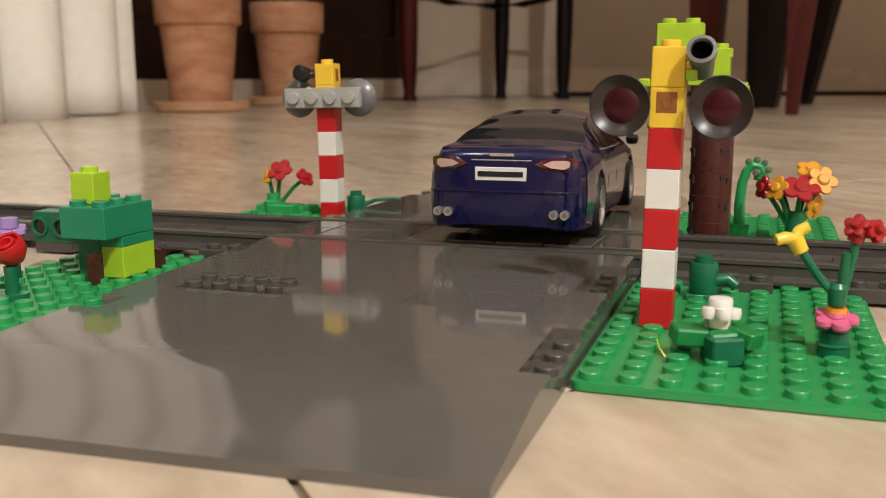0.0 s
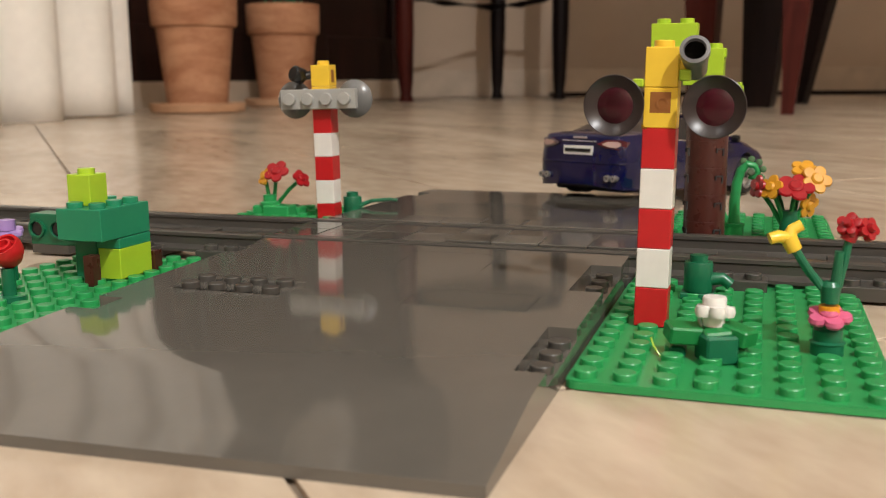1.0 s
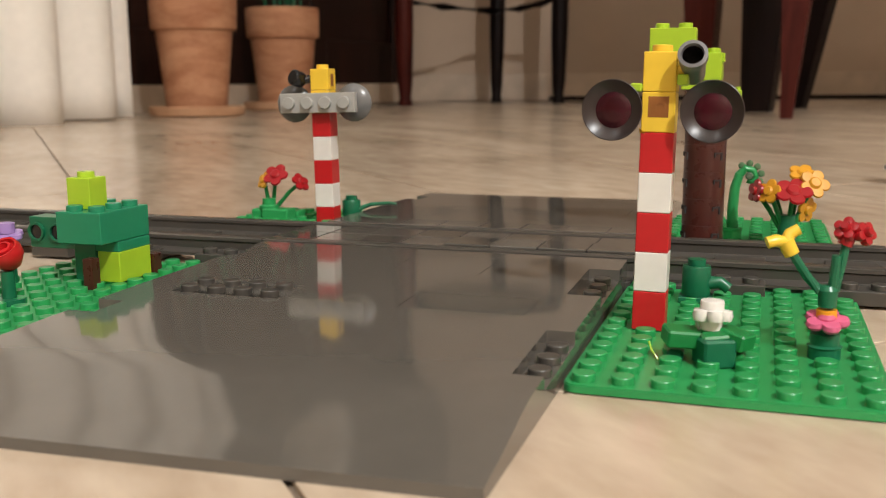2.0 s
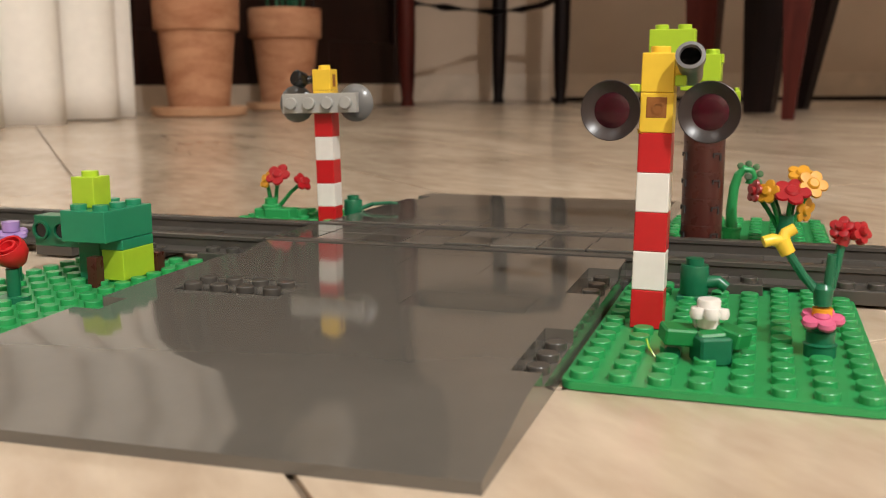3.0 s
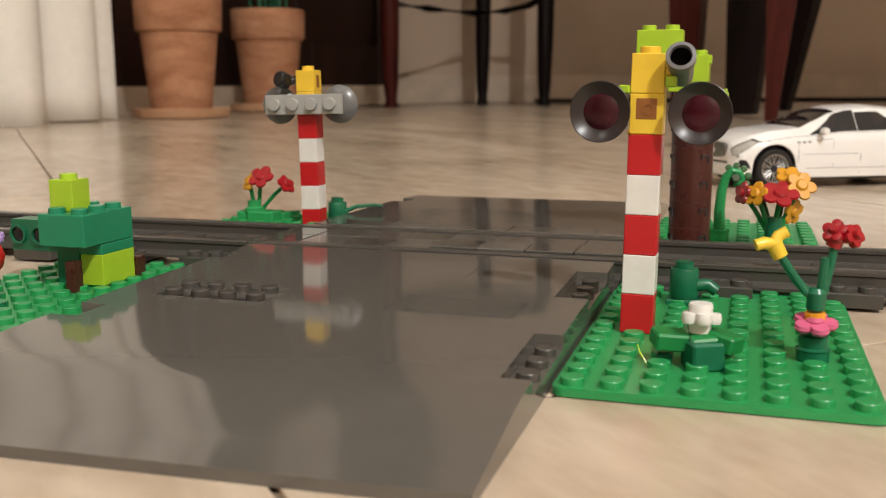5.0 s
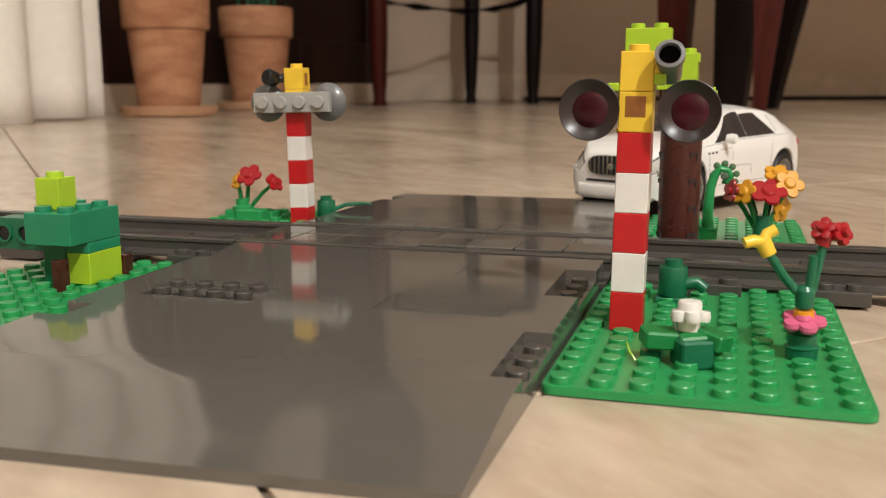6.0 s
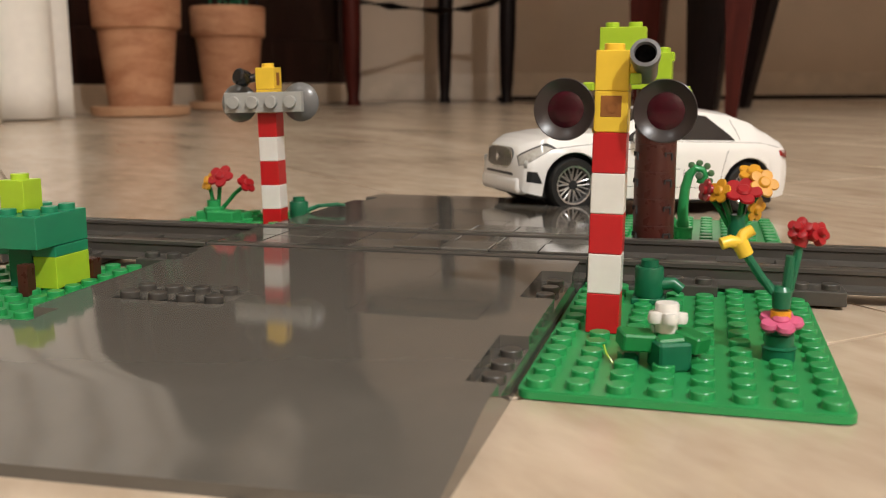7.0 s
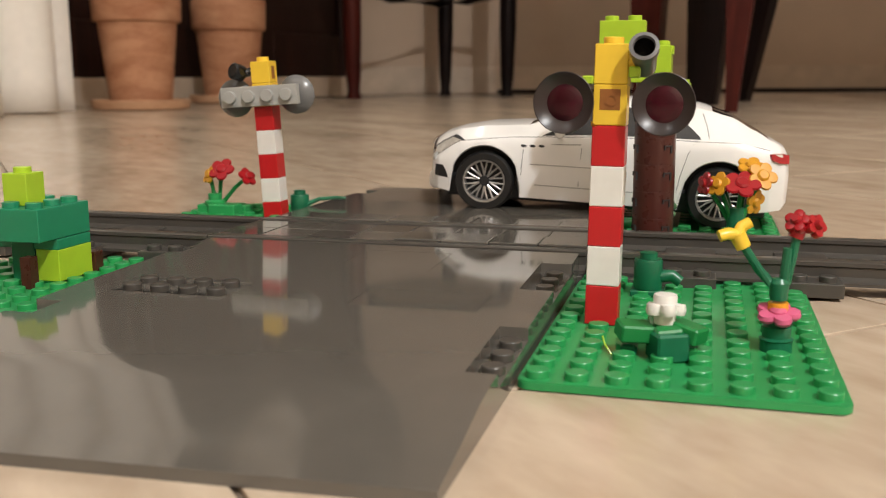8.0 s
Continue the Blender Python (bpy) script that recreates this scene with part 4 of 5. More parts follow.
def shell(spec):
    """The car's skin as a grid of points: stations along x, and a ring from sill to roof centre on each side."""
    xs = spec["xs"]
    rows = []
    for x in xs:
        w = ease(spec["half"], x)
        zt = ease(spec["top"], x)
        zb = min(ease(spec["belt"], x), zt - 0.6)
        wr = ease(spec["roofw"], x)
        z0 = ease(spec["sill"], x)
        for ax in spec["axles"]:
            d = spec["arch"] ** 2 - (x - ax) ** 2
            if d > 0:
                z0 = max(z0, spec["wheel"] + math.sqrt(d))
        zm = max(z0 + 0.5, spec["mid"])
        top_w = min(wr, w * 0.97)
        ring = [(w * 0.965, z0), (w * 0.99, z0 + (zm - z0) * 0.35), (w, zm), (w * 0.985, zm + (zb - zm) * 0.55), (w * 0.955, zb - 0.8), (w * 0.93, zb)]
        edge = zt - (zt - zb) * 0.12 - 0.5
        for f in (0.33, 0.66, 1.0):
            ring.append((w * 0.93 + (top_w - w * 0.93) * f, zb + (max(edge, zb + 0.1) - zb) * f))
        for f in (0.94, 0.8, 0.55, 0.28, 0.0):
            ring.append((top_w * f, zt - (zt - ring[8][1]) * f ** 3.0))
        rows.append([V((x, a, b)) for a, b in ring])
    return rows


def skin(spec, pick):
    """A mesh of the skin's faces for which pick(x, j) holds, on both sides."""
    rows = shell(spec)
    bm = bmesh.new()
    for s in (1, -1):
        for r0, r1 in zip(rows, rows[1:]):
            xm = (r0[0].x + r1[0].x) / 2
            for j in range(len(r0) - 1):
                if pick(xm, j):
                    bm.faces.new([bm.verts.new((p.x, p.y * s, p.z)) for p in (r0[j], r1[j], r1[j + 1], r0[j + 1])])
    for r, end in ((rows[0], 0), (rows[-1], 1)):
        if pick(r[0].x, 99):
            bm.faces.new([bm.verts.new((p.x, p.y, p.z)) for p in r] + [bm.verts.new((p.x, -p.y, p.z)) for p in reversed(r[:-1])])
    bmesh.ops.remove_doubles(bm, verts=bm.verts, dist=0.004)
    return bm


def surface(spec, x, j):
    """The point of the skin on ring line j (may be broken) at x, right side positive y."""
    rows = shell(dict(spec, xs=[x]))[0]
    k = int(j)
    return rows[k].lerp(rows[min(k + 1, len(rows) - 1)], j - k)


def seam_bm(spec, path, side, r=0.12, out=0.02):
    pts = []
    for x, j in path:
        p = surface(spec, x, j)
        pts.append((p.x, (p.y + out) * side, p.z))
    return tube(pts, r, r, seg=6)


def pane_bm(spec, side, x0, x1, lean0, lean1, j0=5.06, j1=7.9, out=0.14):
    """A side pane that follows the skin; its ends lean in by the given lengths towards the roof."""
    bm = bmesh.new()
    rows = []
    for a in range(9):
        v = a / 8
        row = []
        for b in range(25):
            u = b / 24
            xa, xb = x0 + lean0 * v ** 1.3, x1 - lean1 * v ** 1.1
            p = surface(spec, xa + (xb - xa) * u, j0 + (j1 - j0) * v)
            row.append(bm.verts.new((p.x, (p.y + out) * side, p.z + out * 0.4)))
        rows.append(row)
    for r0, r1 in zip(rows, rows[1:]):
        for k in range(24):
            bm.faces.new((r0[k], r0[k + 1], r1[k + 1], r1[k]))
    return bm


def stations(x0, x1, n):
    """Closer together at both ends, so that nose and tail are round."""
    return [x0 + (x1 - x0) * (0.5 - 0.5 * math.cos(math.pi * (0.04 + 0.92 * i / n) if 0 < i < n else math.pi * (i / n))) for i in range(n + 1)]


def plate_on(x, w, h, z, depth=0.5):
    """A small upright slab facing along x, for plates and lamps."""
    return box(min(x, x + depth), max(x, x + depth), -w / 2, w / 2, z - h / 2, z + h / 2, 0.15)


def blue_car():
    ob = thing("blue_car", "dark blue toy saloon car with chrome trim", "toy car")
    spec = dict(
        xs=stations(-74.2, 73, 90), axles=(-40.5, 43.0), arch=11.7, wheel=9.8, mid=17.0,
        half=[(-74.2, 9.0), (-73.9, 13.5), (-73.3, 17.5), (-72.5, 20.4), (-71.4, 22.6), (-69, 24.4), (-64, 25.8), (-52, 26.6), (-20, 26.4), (20, 26.2), (52, 26.4), (64, 24.6), (70, 21.5), (73, 16.0)],
        top=[(-74.2, 19.0), (-73.9, 22.5), (-73.3, 25.6), (-72.4, 28.0), (-71.2, 29.6), (-69, 30.4), (-62, 31.0), (-50, 31.6), (-38, 36.0), (-24, 39.8), (-8, 41.2), (4, 40.8), (14, 38.6), (26, 33.6), (35, 29.4), (52, 27.0), (64, 23.6), (71, 19.5), (73, 17.0)],
        belt=[(-74.2, 17), (-73.5, 21), (-70, 26.0), (-50, 28.0), (0, 27.4), (36, 26.8), (60, 22.5), (73, 16)],
        roofw=[(-74.2, 7), (-73.3, 15), (-71.5, 20), (-62, 22.5), (-48, 22.0), (-26, 17.5), (4, 17.2), (24, 20.0), (36, 23.0), (60, 20), (73, 13)],
        sill=[(-74.2, 6.6), (-73.8, 6.0), (-73, 5.6), (-71.6, 5.2), (-68, 5.0), (-60, 4.6), (60, 4.4), (70, 5.0), (73, 8.5)])
    back_glass = lambda x, j: j >= 8 and j < 13 and (-49 < x < -16 or 9.5 < x < 34)
    part("body", skin(spec, lambda x, j: not back_glass(x, j)), BLUEPAINT, ob)
    for s in (1, -1):
        part("side_window", pane_bm(spec, s, -3.6, 26.5, 0.6, 17.0), CARGLASS, ob, "tinted side window")
        part("side_window", pane_bm(spec, s, -34.5, -5.4, 11.0, -0.4), CARGLASS, ob, "tinted side window")
    part("rear_window", skin(spec, lambda x, j: back_glass(x, j) and x < 0), CARGLASS, ob, "dark sloping rear window")
    part("windscreen", skin(spec, lambda x, j: back_glass(x, j) and x > 0), CARGLASS, ob)
    part("underbody", box(-64, 64, -20.5, 20.5, 3.4, 12, 1.4), UNDER, ob)
    for s in (1, -1):
        part("window_trim", tube([tuple(V((p.x, (p.y + 0.1) * s, p.z))) for p in [surface(spec, x, j) for x, j in ((-33, 5.2), (-36, 6.3), (-30, 7.6), (-18, 8.0), (4, 8.0), (14, 7.7), (26, 5.4), (10, 5.05), (-20, 5.05), (-33, 5.2))]], 0.45, 0.45, seg=8), CHROME, ob, "chrome window surround")
        for x in (27.0, 1.0, -22.0):
            part("door_seam", seam_bm(spec, [(x, 0.4), (x, 2), (x - 0.6, 4), (x - 1.2, 4.9)], s), SEAM, ob)
        part("sill_seam", seam_bm(spec, [(x, 1.2) for x in range(-26, 30, 6)], s), SEAM, ob)
        part("body_seam", seam_bm(spec, [(x, 3.2) for x in range(-26, 30, 6)], s), SEAM, ob)
        mi = part("mirror", lathe([(0, -2.6), (1.7, -2.0), (2.0, 0), (1.7, 2.0), (0, 2.6)], seg=14, m=Matrix.Translation((22.5, s * 29.2, 29.0)) @ Matrix.Rotation(radians(90), 4, "X") @ Matrix.Diagonal((0.8, 1.05, 1, 1))), BLACK, ob, "black door mirror")
        # tail lamp: red frame with a pale lens wrapping the corner
        tl = bmesh.new()
        lens = bmesh.new()
        for b, k, d in ((tl, 0.94, 0.40), (lens, 0.58, 0.62)):
            q = [(9.6, 25.6), (14.0, 27.6), (21.4, 27.8), (23.4, 27.0), (23.2, 24.4), (20.6, 23.0), (14.0, 23.8)]
            cy, cz = 17.2, 25.5
            vs = []
            for y, z in q:
                yy, zz = cy + (y - cy) * k + (0.6 if k < 1 else 0), cz + (z - cz) * k
                xx = float(np.interp(yy, [9.0, 13.2, 17.0, 19.6, 21.8, 23.6, 24.6], [-74.0, -73.7, -73.0, -72.3, -71.2, -69.0, -67.4])) - d
                vs.append((xx, yy * s, zz))
            f0 = [b.verts.new(p) for p in vs]
            f1 = [b.verts.new((p[0] + 2.0, p[1], p[2])) for p in vs]
            b.faces.new(f0)
            for i in range(len(vs)):
                b.faces.new((f0[i], f0[(i + 1) % len(vs)], f1[(i + 1) % len(vs)], f1[i]))
        tp = part("tail_lamp", tl, TAILRED, ob, "dark red tail lamp")
        part("lens", lens, TAILCLEAR, tp, "pale lens")
        for y in (17.0, 20.4):
            part("exhaust_pipe", cyl(1.35, 1.45, (-69, y * s, 10.2), (-75.0, y * s, 10.2), seg=22), RIMGREY, ob, "silver round exhaust tip")
            part("exhaust_bore", cyl(0.75, 0.75, (-74.8, y * s, 10.2), (-75.03, y * s, 10.2), seg=16), DISHGREY, ob)
        hl = bmesh.new()
        box(66.0, 70.6, 10.5 if s > 0 else -20.0, 20.0 if s > 0 else -10.5, 18.6, 21.6, 0.8, hl)
        part("headlamp", hl, LAMPGLASS, ob, "clear headlamp")
    pl = part("plate", plate_on(-73.4, 16.4, 4.2, 22.4, -0.9), PLATEWHITE, ob, "white rear name plate with a dark bar")
    part("plate_bar", plate_on(-74.35, 14.4, 1.6, 22.4, -0.12), RUBBER, pl, "dark lettering bar")
    part("badge", plate_on(-72.3, 8.0, 1.0, 28.2, -0.6), CHROME, ob, "small silver badge bar")
    part("boot_trim", plate_on(-72.9, 19.5, 0.45, 26.6, -0.5), CHROME, ob, "thin chrome strip")
    edge = [(-69.0, 24.0), (-71.4, 22.2), (-72.5, 20.1), (-73.3, 17.1), (-73.8, 13.1), (-74.0, 8.6), (-74.05, 0)]
    edge += [(x, -y) for x, y in reversed(edge[:-1])]
    part("bumper_edge", tube([(x + 0.2, y, 16.8) for x, y in edge], 0.6, 0.6, seg=10), BLUEPAINT, ob)
    part("grille", plate_on(71.6, 16, 6, 12.0, 1.2), UNDER, ob, "dark grille")
    for x in (-40.5, 43.0):
        for y in (-17.4, 17.4):
            arch_liner(ob, x, y, 11.7, 11.9)
    wheels = [wheel(ob, x, y, 9.8, 7.0, 11, RIMGREY) for x in (-40.5, 43.0) for y in (-23.6, 23.6)]
    return ob, wheels


def white_car():
    ob = thing("white_car", "white toy utility car with dark windows and slatted grille", "toy car")
    spec = dict(
        xs=stations(-72.4, 70.6, 86), axles=(-46.5, 46.3), arch=14.3, wheel=12.2, mid=19.0,
        half=[(-75, 22.0), (-73, 24.6), (-66, 27.2), (-48, 28.6), (-15, 28.0), (15, 27.8), (48, 28.4), (62, 27.6), (69, 25.8), (72.6, 23.2), (74.2, 20.0), (75, 16.5)],
        top=[(-75, 26), (-74.2, 31.0), (-72, 34.0), (-66, 36.4), (-58, 40.0), (-46, 45.2), (-34, 48.4), (-18, 49.8), (-2, 49.0), (8, 46.6), (20, 41.2), (29, 37.2), (46, 35.8), (60, 33.6), (68, 31.4), (72.4, 29.2), (74.3, 26.4), (75, 22.0)],
        belt=[(-75, 24), (-70, 32.0), (-50, 34.6), (0, 33.6), (32, 31.4), (58, 28.6), (75, 20)],
        roofw=[(-75, 19), (-68, 22.0), (-50, 19.8), (-26, 18.6), (0, 18.8), (16, 21.5), (31, 24.6), (60, 23), (75, 14)],
        sill=[(-75, 12), (-72, 9.0), (-62, 7.8), (-28, 6.6), (28, 6.6), (62, 6.8), (72, 8.0), (75, 11.0)])
    fit = lambda x: float(np.interp(x, [-75, -43, 45, 75], [-72.4, -46.5, 46.3, 70.6])) + (x - 75 if x > 75 else 0)
    for key in ("half", "top", "belt", "roofw", "sill"):
        spec[key] = [(fit(a), b) for a, b in spec[key]]
    ends = lambda x, j: 9 <= j < 13 and (-64 < x < -41 or 4.5 < x < 30)
    part("body", skin(spec, lambda x, j: not ends(x, j)), WHITEPAINT, ob)
    for s in (1, -1):
        part("side_window", pane_bm(spec, s, -8.4, 24.0, 0.4, 18.0), CARGLASS, ob, "dark side window")
        part("side_window", pane_bm(spec, s, -38.0, -8.9, 13.0, -0.4, j1=7.6), CARGLASS, ob, "dark side window")
    part("rear_window", skin(spec, lambda x, j: ends(x, j) and x < 0), CARGLASS, ob)
    part("windscreen", skin(spec, lambda x, j: ends(x, j) and x > 0), CARGLASS, ob, "sloping grey windscreen")
    part("underbody", box(-65, 63, -23.5, 23.5, 5.0, 14, 1.0), UNDER, ob)
    for s in (1, -1):
        for path in ([(31.5, 0.4), (31.3, 2), (31.0, 3.1)], [(8.0, 1.2), (7.8, 3), (7.4, 4.9)], [(-10.0, 0.5), (-10.4, 2), (-10.8, 4.9)], [(-30.0, 0.6), (-31.0, 2), (-33.5, 3.2), (-36.0, 4.2), (-37.0, 4.8)], [(-41.0, 5.2), (-40.0, 6.4), (-38.0, 7.6)]):
            part("door_seam", seam_bm(spec, path, s), SEAM, ob)
        for path in ([(x, 1.15) for x in range(-28, 31, 6)], [(x, 4.6 if x < 56 else 4.2) for x in range(20, 62, 6)], [(x, 4.3) for x in range(-64, -32, 6)], [(x, 3.5) for x in range(8, 22, 4)], [(x, 2.2) for x in range(-8, 30, 6)], [(x, 4.4) for x in range(-34, 22, 6)]):
            part("body_seam", seam_bm(spec, path, s, 0.12), SEAM, ob)
        for k in range(3):
            p = surface(spec, 31.0 - 3.6 * k, 3.35)
            part("wing_vent", lathe([(0, -0.3), (1.3, 0), (0, 0.3)], seg=12, m=Matrix.Translation((p.x, p.y * s, p.z)) @ Matrix.Rotation(radians(90), 4, "X") @ Matrix.Diagonal((1, 0.5, 1, 1))), SEAM, ob, "dark wing vent")
        part("mirror", lathe([(0, -3.0), (2.0, -2.4), (2.5, 0), (2.0, 2.4), (0, 3.0)], seg=14, m=Matrix.Translation((16.5, s * 31.0, 34.2)) @ Matrix.Rotation(radians(90), 4, "X") @ Matrix.Diagonal((0.9, 1.05, 1, 1))), WHITEPAINT, ob, "white door mirror")
        part("lamp_frame", pane_bm(spec, s, 55.0, 69.9, 4.5, 0.2, 4.1, 6.9, 0.05), SEAM, ob, "dark headlamp frame")
        part("headlamp", pane_bm(spec, s, 56.8, 69.75, 4.2, 0.3, 4.35, 6.6, 0.14), LAMPGLASS, ob, "clear swept headlamp")
        part("air_intake", pane_bm(spec, s, 61.5, 67.8, 2.6, 0.1, 1.15, 1.8, 0.10), UNDER, ob, "black corner air intake")
        for q, matl, nm, lab, d in (([(-74.8, 14.5, 29.6), (-74.0, 21.2, 30.6), (-70, 25.0, 31.2), (-65.0, 26.6, 30.8), (-66, 27.0, 28.4), (-70, 26.0, 27.4), (-74.2, 22.2, 27.2)], LAMPRED, "tail_lamp", "red tail lamp", 0.25),):
            bm = bmesh.new()
            f = [bm.verts.new((fit(x) + (d if x > 0 else -d), (y + d) * s, z)) for x, y, z in q]
            g = [bm.verts.new((fit(x) - (2 if x > 0 else -2), (y - 2) * s, z)) for x, y, z in q]
            bm.faces.new(f)
            for i in range(len(q)):
                bm.faces.new((f[i], f[(i + 1) % len(q)], g[(i + 1) % len(q)], g[i]))
            part(nm, bm, matl, ob, lab)
        part("fog_lamp", lathe([(0, 0.6), (1.5, 0.5), (1.9, 0), (1.9, -1.0), (0, -1.0)], seg=18, m=Matrix.Translation((67.8, s * 22.4, 20.4)) @ Matrix.Rotation(radians(90 - 38 * s if s > 0 else 90 + 38), 4, "Z") @ Matrix.Rotation(radians(90), 4, "X")), GREY, ob, "round grey fog lamp")
    gb = bmesh.new()
    rim = []
    for k in range(48):
        c, n = math.cos(k * math.pi / 24), math.sin(k * math.pi / 24)
        rim.append((13.6 * math.copysign(abs(c) ** 0.6, c), 22.8 + 4.7 * math.copysign(abs(n) ** 0.6, n)))
    front = [gb.verts.new((70.95, y, z)) for y, z in rim]
    rear = [gb.verts.new((67.4, y * 1.03, z)) for y, z in rim]
    gb.faces.new(front)
    for k in range(48):
        gb.faces.new((front[k], front[(k + 1) % 48], rear[(k + 1) % 48], rear[k]))
    gr = part("grille", gb, UNDER, ob, "dark wide grille")
    part("grille_rim", tube([(70.95, y, z) for y, z in rim + rim[:1]], 0.3, 0.3, seg=6), CHROME, gr, "thin chrome rim")
    for k in range(11):
        y = -12 + 2.4 * k
        hh = 4.5 * max(0.2, 1 - (abs(y) / 13.6) ** 3.33) ** 0.3
        part("slat", box(70.9, 71.6, y - 0.28, y + 0.28, 22.8 - hh, 22.8 + hh, 0.12), CHROME, gr, "silver upright slat")
    part("badge", lathe([(0, 0), (1.6, 0), (1.6, 0.4), (0, 0.5)], seg=18, m=Matrix.Translation((71.8, 0, 22.4)) @ Matrix.Rotation(radians(90), 4, "Y")), CHROME, gr, "small silver badge")
    part("bumper_lip", box(64.0, 71.2, -20.5, 20.5, 6.8, 14.6, 2.2, seg=3), WHITEPAINT, ob)
    part("bumper_slot", box(67.7, 70.9, -15, 15, 14.9, 16.3, 0.4), UNDER, ob, "black lower air slot")
    part("hood_badge", lathe([(0, 0), (1.2, 0), (1.2, 0.3), (0, 0.4)], seg=14, m=Matrix.Translation((64.4, 0, 29.8)) @ Matrix.Rotation(radians(30), 4, "Y")), CHROME, ob)
    for x in (-46.5, 46.3):
        for y in (-18.0, 18.0):
            arch_liner(ob, x, y, 14.4, 14.6)
    wheels = [wheel(ob, x, y, 12.2, 8.6, 10, RIMGREY) for x in (-46.5, 46.3) for y in (-24.4, 24.4)]
    return ob, wheels


# ---------------------------------------------------------------- layout
flower_pot("flower_pot", -1046, 1511, 0.89, 168, "large terracotta flower pot on a pale clay saucer")
flower_pot("flower_pot", -1100, 1991, 0.94, 173, "terracotta flower pot on a clay saucer behind another pot")
stool()
table()

# Fixture added out of view to go with the fill light.
lob = thing("fill_lamp", "unseen round ceiling lamp, added as the source of the fill light", "ceiling lamp", pose(-0.9, -1.1, 2.6))
part("shade", lathe([(0, -90), (60, -84), (85, -60), (85, -40), (0, -40)], seg=40), LAMPMAT, lob)
part("mount", lathe([(0, 0), (50, 0), (50, -39), (0, -39)], seg=30), CHROME, lob)
lob = thing("pendant_lamp", "bare pendant lamp bulb on a cord, switched on", "pendant lamp", pose(1.05, -1.08, 2.6))
part("cord", tube([(0, 0, 0), (0, 0, -400), (0, 0, -690)], 3, 3, seg=8), UNDER, lob)
part("bulb", lathe([(0, -690), (14, -692), (26, -730), (22, -770), (0, -785)], seg=24), LAMPMAT, lob)

road_half("road_plate", False, "glossy dark grey toy road plate sloping up to rails")
road_half("road_plate", True, "glossy dark grey toy road plate sloping down behind the rails")
crossing_deck()
for x0, first in ((-386.5, 4.0), (-258.5, 4.0), (-130.5, 19.0), (-2.5, 22.0), (125.5, 10.0)):
    track_piece(x0, first)
baseplate("baseplate", -4, -4, 8, 16, "bright green studded toy baseplate lying on the tiles", skip={(1, 6), (6, 4), *[(i, j) for i in range(8) for j in range(13, 16)], (2, 12), (3, 12), (4, 12), (7, 12)})
baseplate("baseplate", -4, 158, 8, 12, "bright green studded toy baseplate behind the rails")
baseplate("baseplate", -193, -4, 8, 12, "bright green studded toy baseplate beside the road")
baseplate("baseplate", -181, 158, 6, 6, "small bright green studded toy plate behind the rails", skip={(5, 2)}, h=5.2)

crossing_signal(at(8, 48, 2.2), False, (0.014, 0.03))
FAR_SIGNAL = crossing_signal(at(-139.0, 176, 2.2, 0, 0, 2), True, (-0.02, 0.0))
flower_stack()
white_flower_bush()
barrel(17, 82, 2.0, "dark green toy barrel with a tap", True)
barrel(-133.5, 187, 3.4, "dark green toy barrel with a thin leaf", False)
FERN = fern(23.4, 190, 3.0)
bouquet(42.5, 176, 3.0)
tree_right(13.3, 168, 2.2)
tree_left(-152.0, 45)
rose(-166.5, 22.5)
purple_flower(-182, 40)
back_flowers(-164, 176)
plank_floor()
BLUE, BLUE_WHEELS = blue_car()
SUV, SUV_WHEELS = white_car()


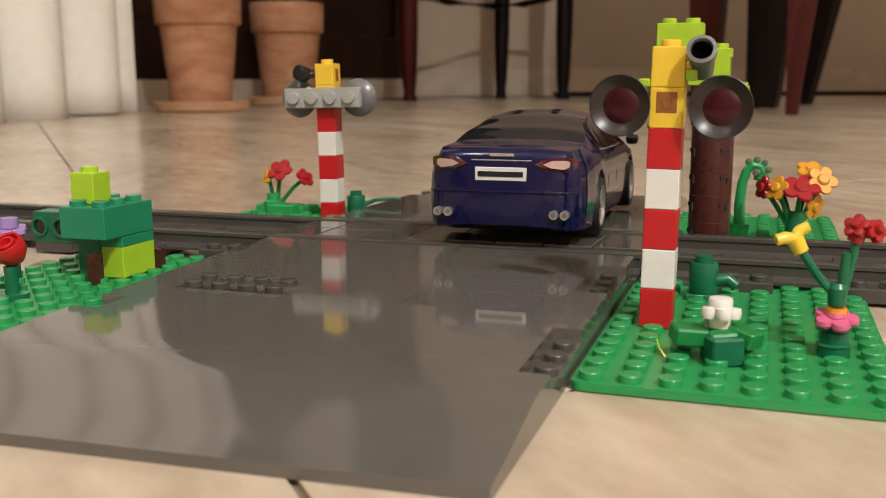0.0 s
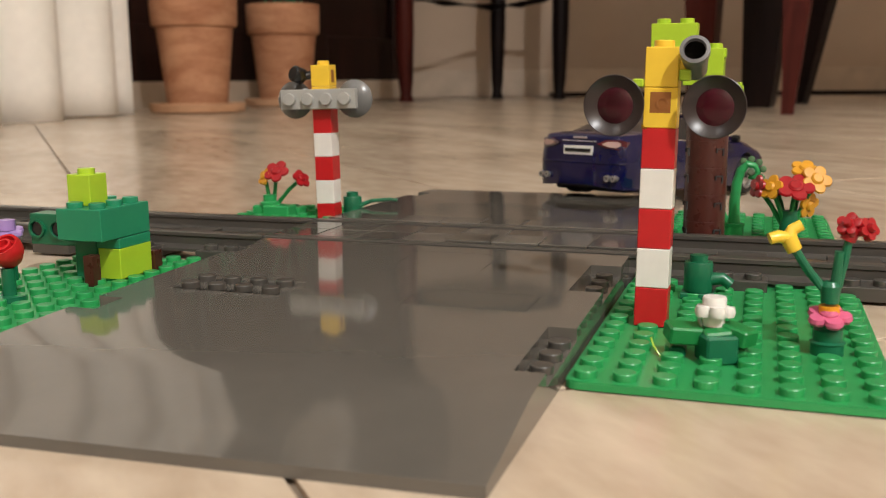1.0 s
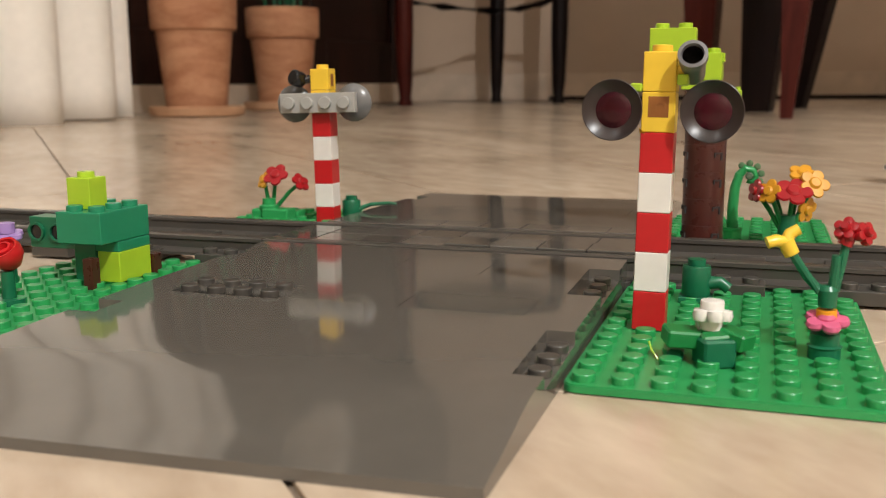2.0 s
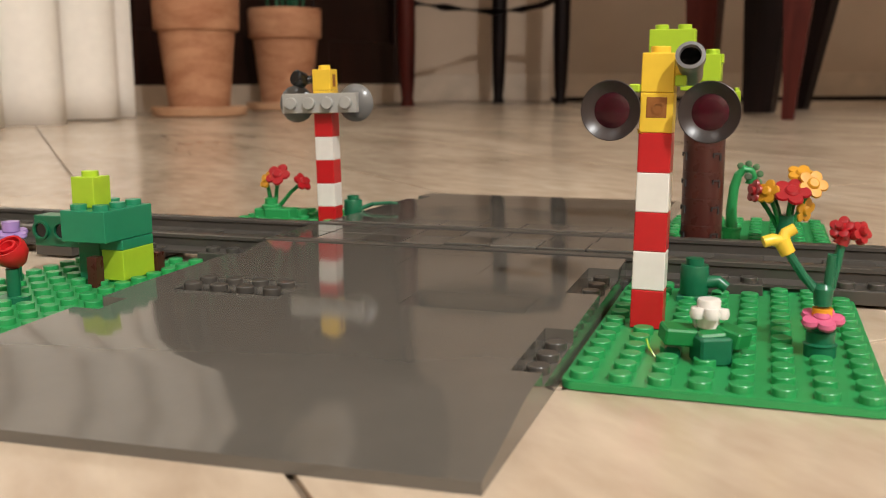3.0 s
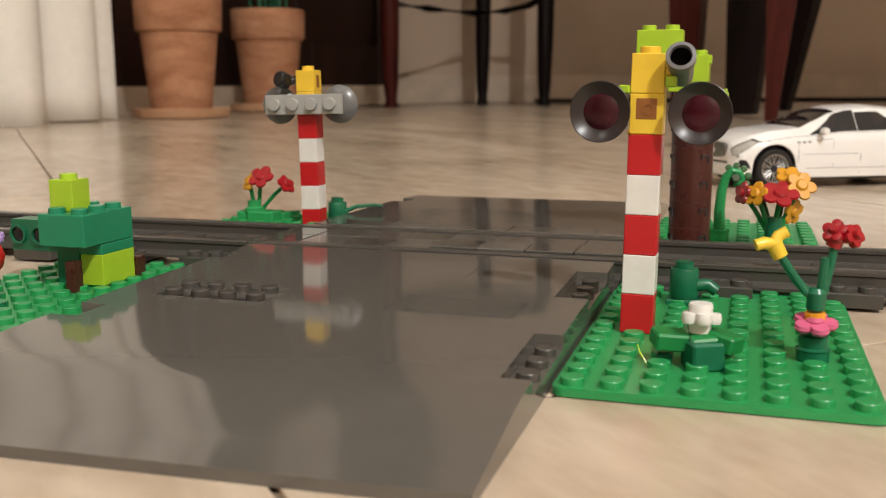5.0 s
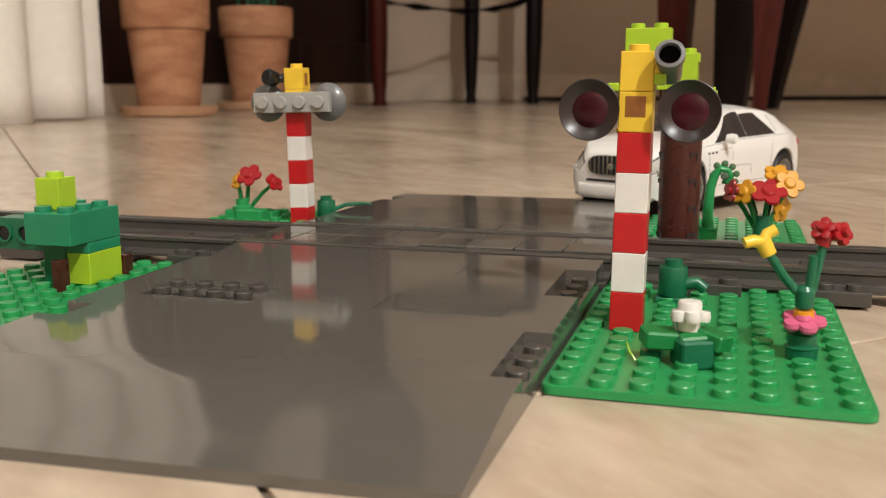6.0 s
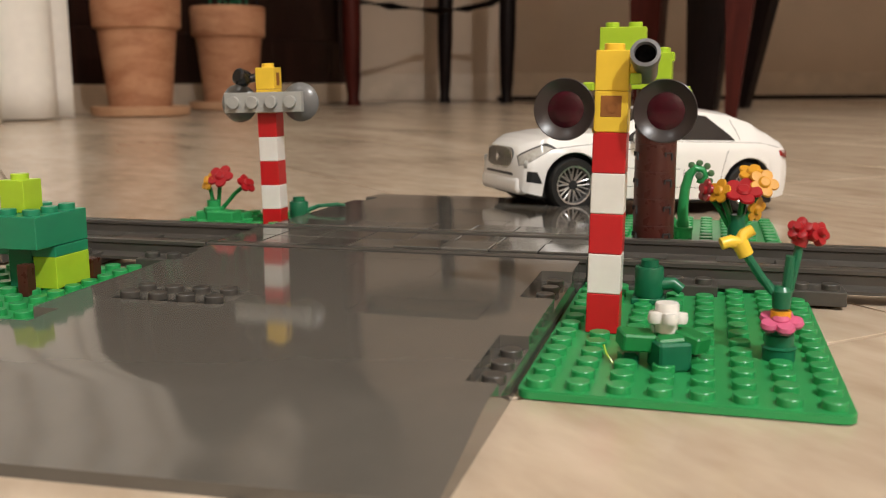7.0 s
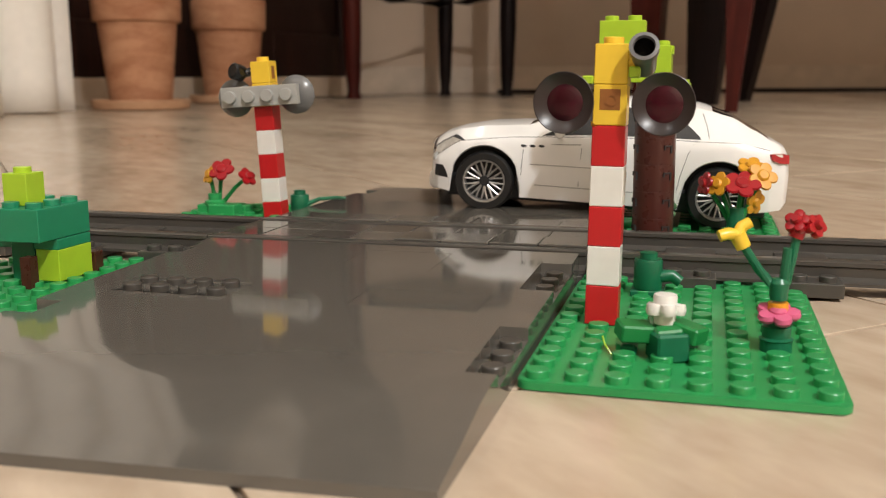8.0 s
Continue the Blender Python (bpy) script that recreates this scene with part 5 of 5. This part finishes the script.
def motions():
    """The two cars hop along their ways in small steps."""
    blue = [
        (0.0, -47.7, 174.0, 10.0, 0.6, 91.0), (0.1, -42.3, 192.0, 9.8, 1.2, 89.5), (0.4, -42.3, 192.0, 9.8, 1.2, 89.5),
        (0.5, -54.0, 270.0, 7.8, 3.0, 101.0), (0.7, -54.0, 270.0, 7.8, 3.0, 101.0), (0.8, -18.0, 322.0, 3.5, 3.0, 64.5), (1.0, -18.0, 322.0, 3.5, 3.0, 64.5),
        (1.1, 14.0, 342.0, 1.5, 1.0, 56.0), (1.4, 14.0, 342.0, 1.5, 1.0, 56.0), (1.5, 80.5, 422.0, 0.1, 0.4, 34.5), (1.7, 80.5, 422.0, 0.1, 0.4, 34.5),
        (2.1, 230.0, 500.0, 0.0, 0.0, 26.0), (2.5, 430.0, 590.0, 0.0, 0.0, 24.0), (2.8, 620.0, 680.0, 0.0, 0.0, 24.0), (8.0, 620.0, 680.0, 0.0, 0.0, 24.0)]
    suv = [
        (0.0, 360.0, 480.0, 0.0, 0.0, 180.0), (3.6, 360.0, 480.0, 0.0, 0.0, 180.0), (3.7, 172.0, 490.0, 0.0, 0.0, 180.0), (3.9, 172.0, 490.0, 0.0, 0.0, 180.0),
        (4.0, 133.0, 485.0, 0.0, 0.0, 180.0), (4.3, 133.0, 485.0, 0.0, 0.0, 180.0), (4.4, 89.3, 500.0, 0.0, 0.0, 201.0), (4.7, 89.3, 500.0, 0.0, 0.0, 201.0),
        (5.25, 50.0, 410.0, 0.3, 0.0, 222.0), (5.8, 10.5, 326.2, 1.5, 0.0, 242.4), (6.0, 10.5, 326.2, 1.5, 0.0, 242.4), (6.1, -3.7, 300.6, 3.2, -3.5, 240.0), (6.5, -3.7, 300.6, 3.2, -3.5, 240.0), (6.8, -3.7, 300.6, 3.2, -3.5, 240.0),
        (6.9, -4.2, 291.5, 2.4, -3.2, 215.0), (7.2, -4.2, 291.5, 2.4, -3.2, 215.0), (7.3, -7.3, 256.6, 4.2, -3.5, 199.5), (7.5, -7.3, 256.6, 4.2, -3.5, 199.5), (7.6, -9.8, 241.0, 4.8, -3.4, 190.0), (7.8, -9.8, 241.0, 4.8, -3.4, 190.0), (7.9, -12.2, 227.0, 5.2, -3.3, 183.0), (8.0, -12.2, 227.0, 5.2, -3.3, 183.0)]

    def drive(car, wheels, rows, r):
        walk(car, [(t, at(x, y, z, 0, pitch, rz)) for t, x, y, z, pitch, rz in rows])
        turn, last, spin = 0.0, None, []
        for t, x, y, z, pitch, rz in rows:
            if last:
                turn += min(70.0, math.degrees(math.hypot(x - last[0], y - last[1]) / r))
            last = (x, y)
            spin.append((t, turn))
        for w in wheels:
            place = w.matrix_basis.translation.copy()
            walk(w, [(t, Matrix.Translation(place) @ pose(0, 0, 0, 0, a, 0)) for t, a in spin])

    drive(BLUE, BLUE_WHEELS, blue, 9.8)
    drive(SUV, SUV_WHEELS, suv, 12.2)
    stand = at(23.4, 190, 3.0)
    fallen, swept, pushed = at(54, 190, 6.5, 0, -80, 0), at(24, 200, 6.5, 0, -80, 88), at(-8, 187, 5.6, 0, -84, 172)
    walk(FERN, [(0.0, stand), (7.2, stand), (7.3, fallen), (7.8, fallen), (7.85, swept), (7.9, pushed), (8.0, pushed)])
    still = at(-139.0, 176, 2.2, 0, 0, 2)
    walk(FAR_SIGNAL, [(0.0, still), (7.2, still), (7.3, still @ pose(0, 0, 0, 0, -2.0, 0)), (8.0, still @ pose(0, 0, 0, 0, -2.2, 0))])


motions()
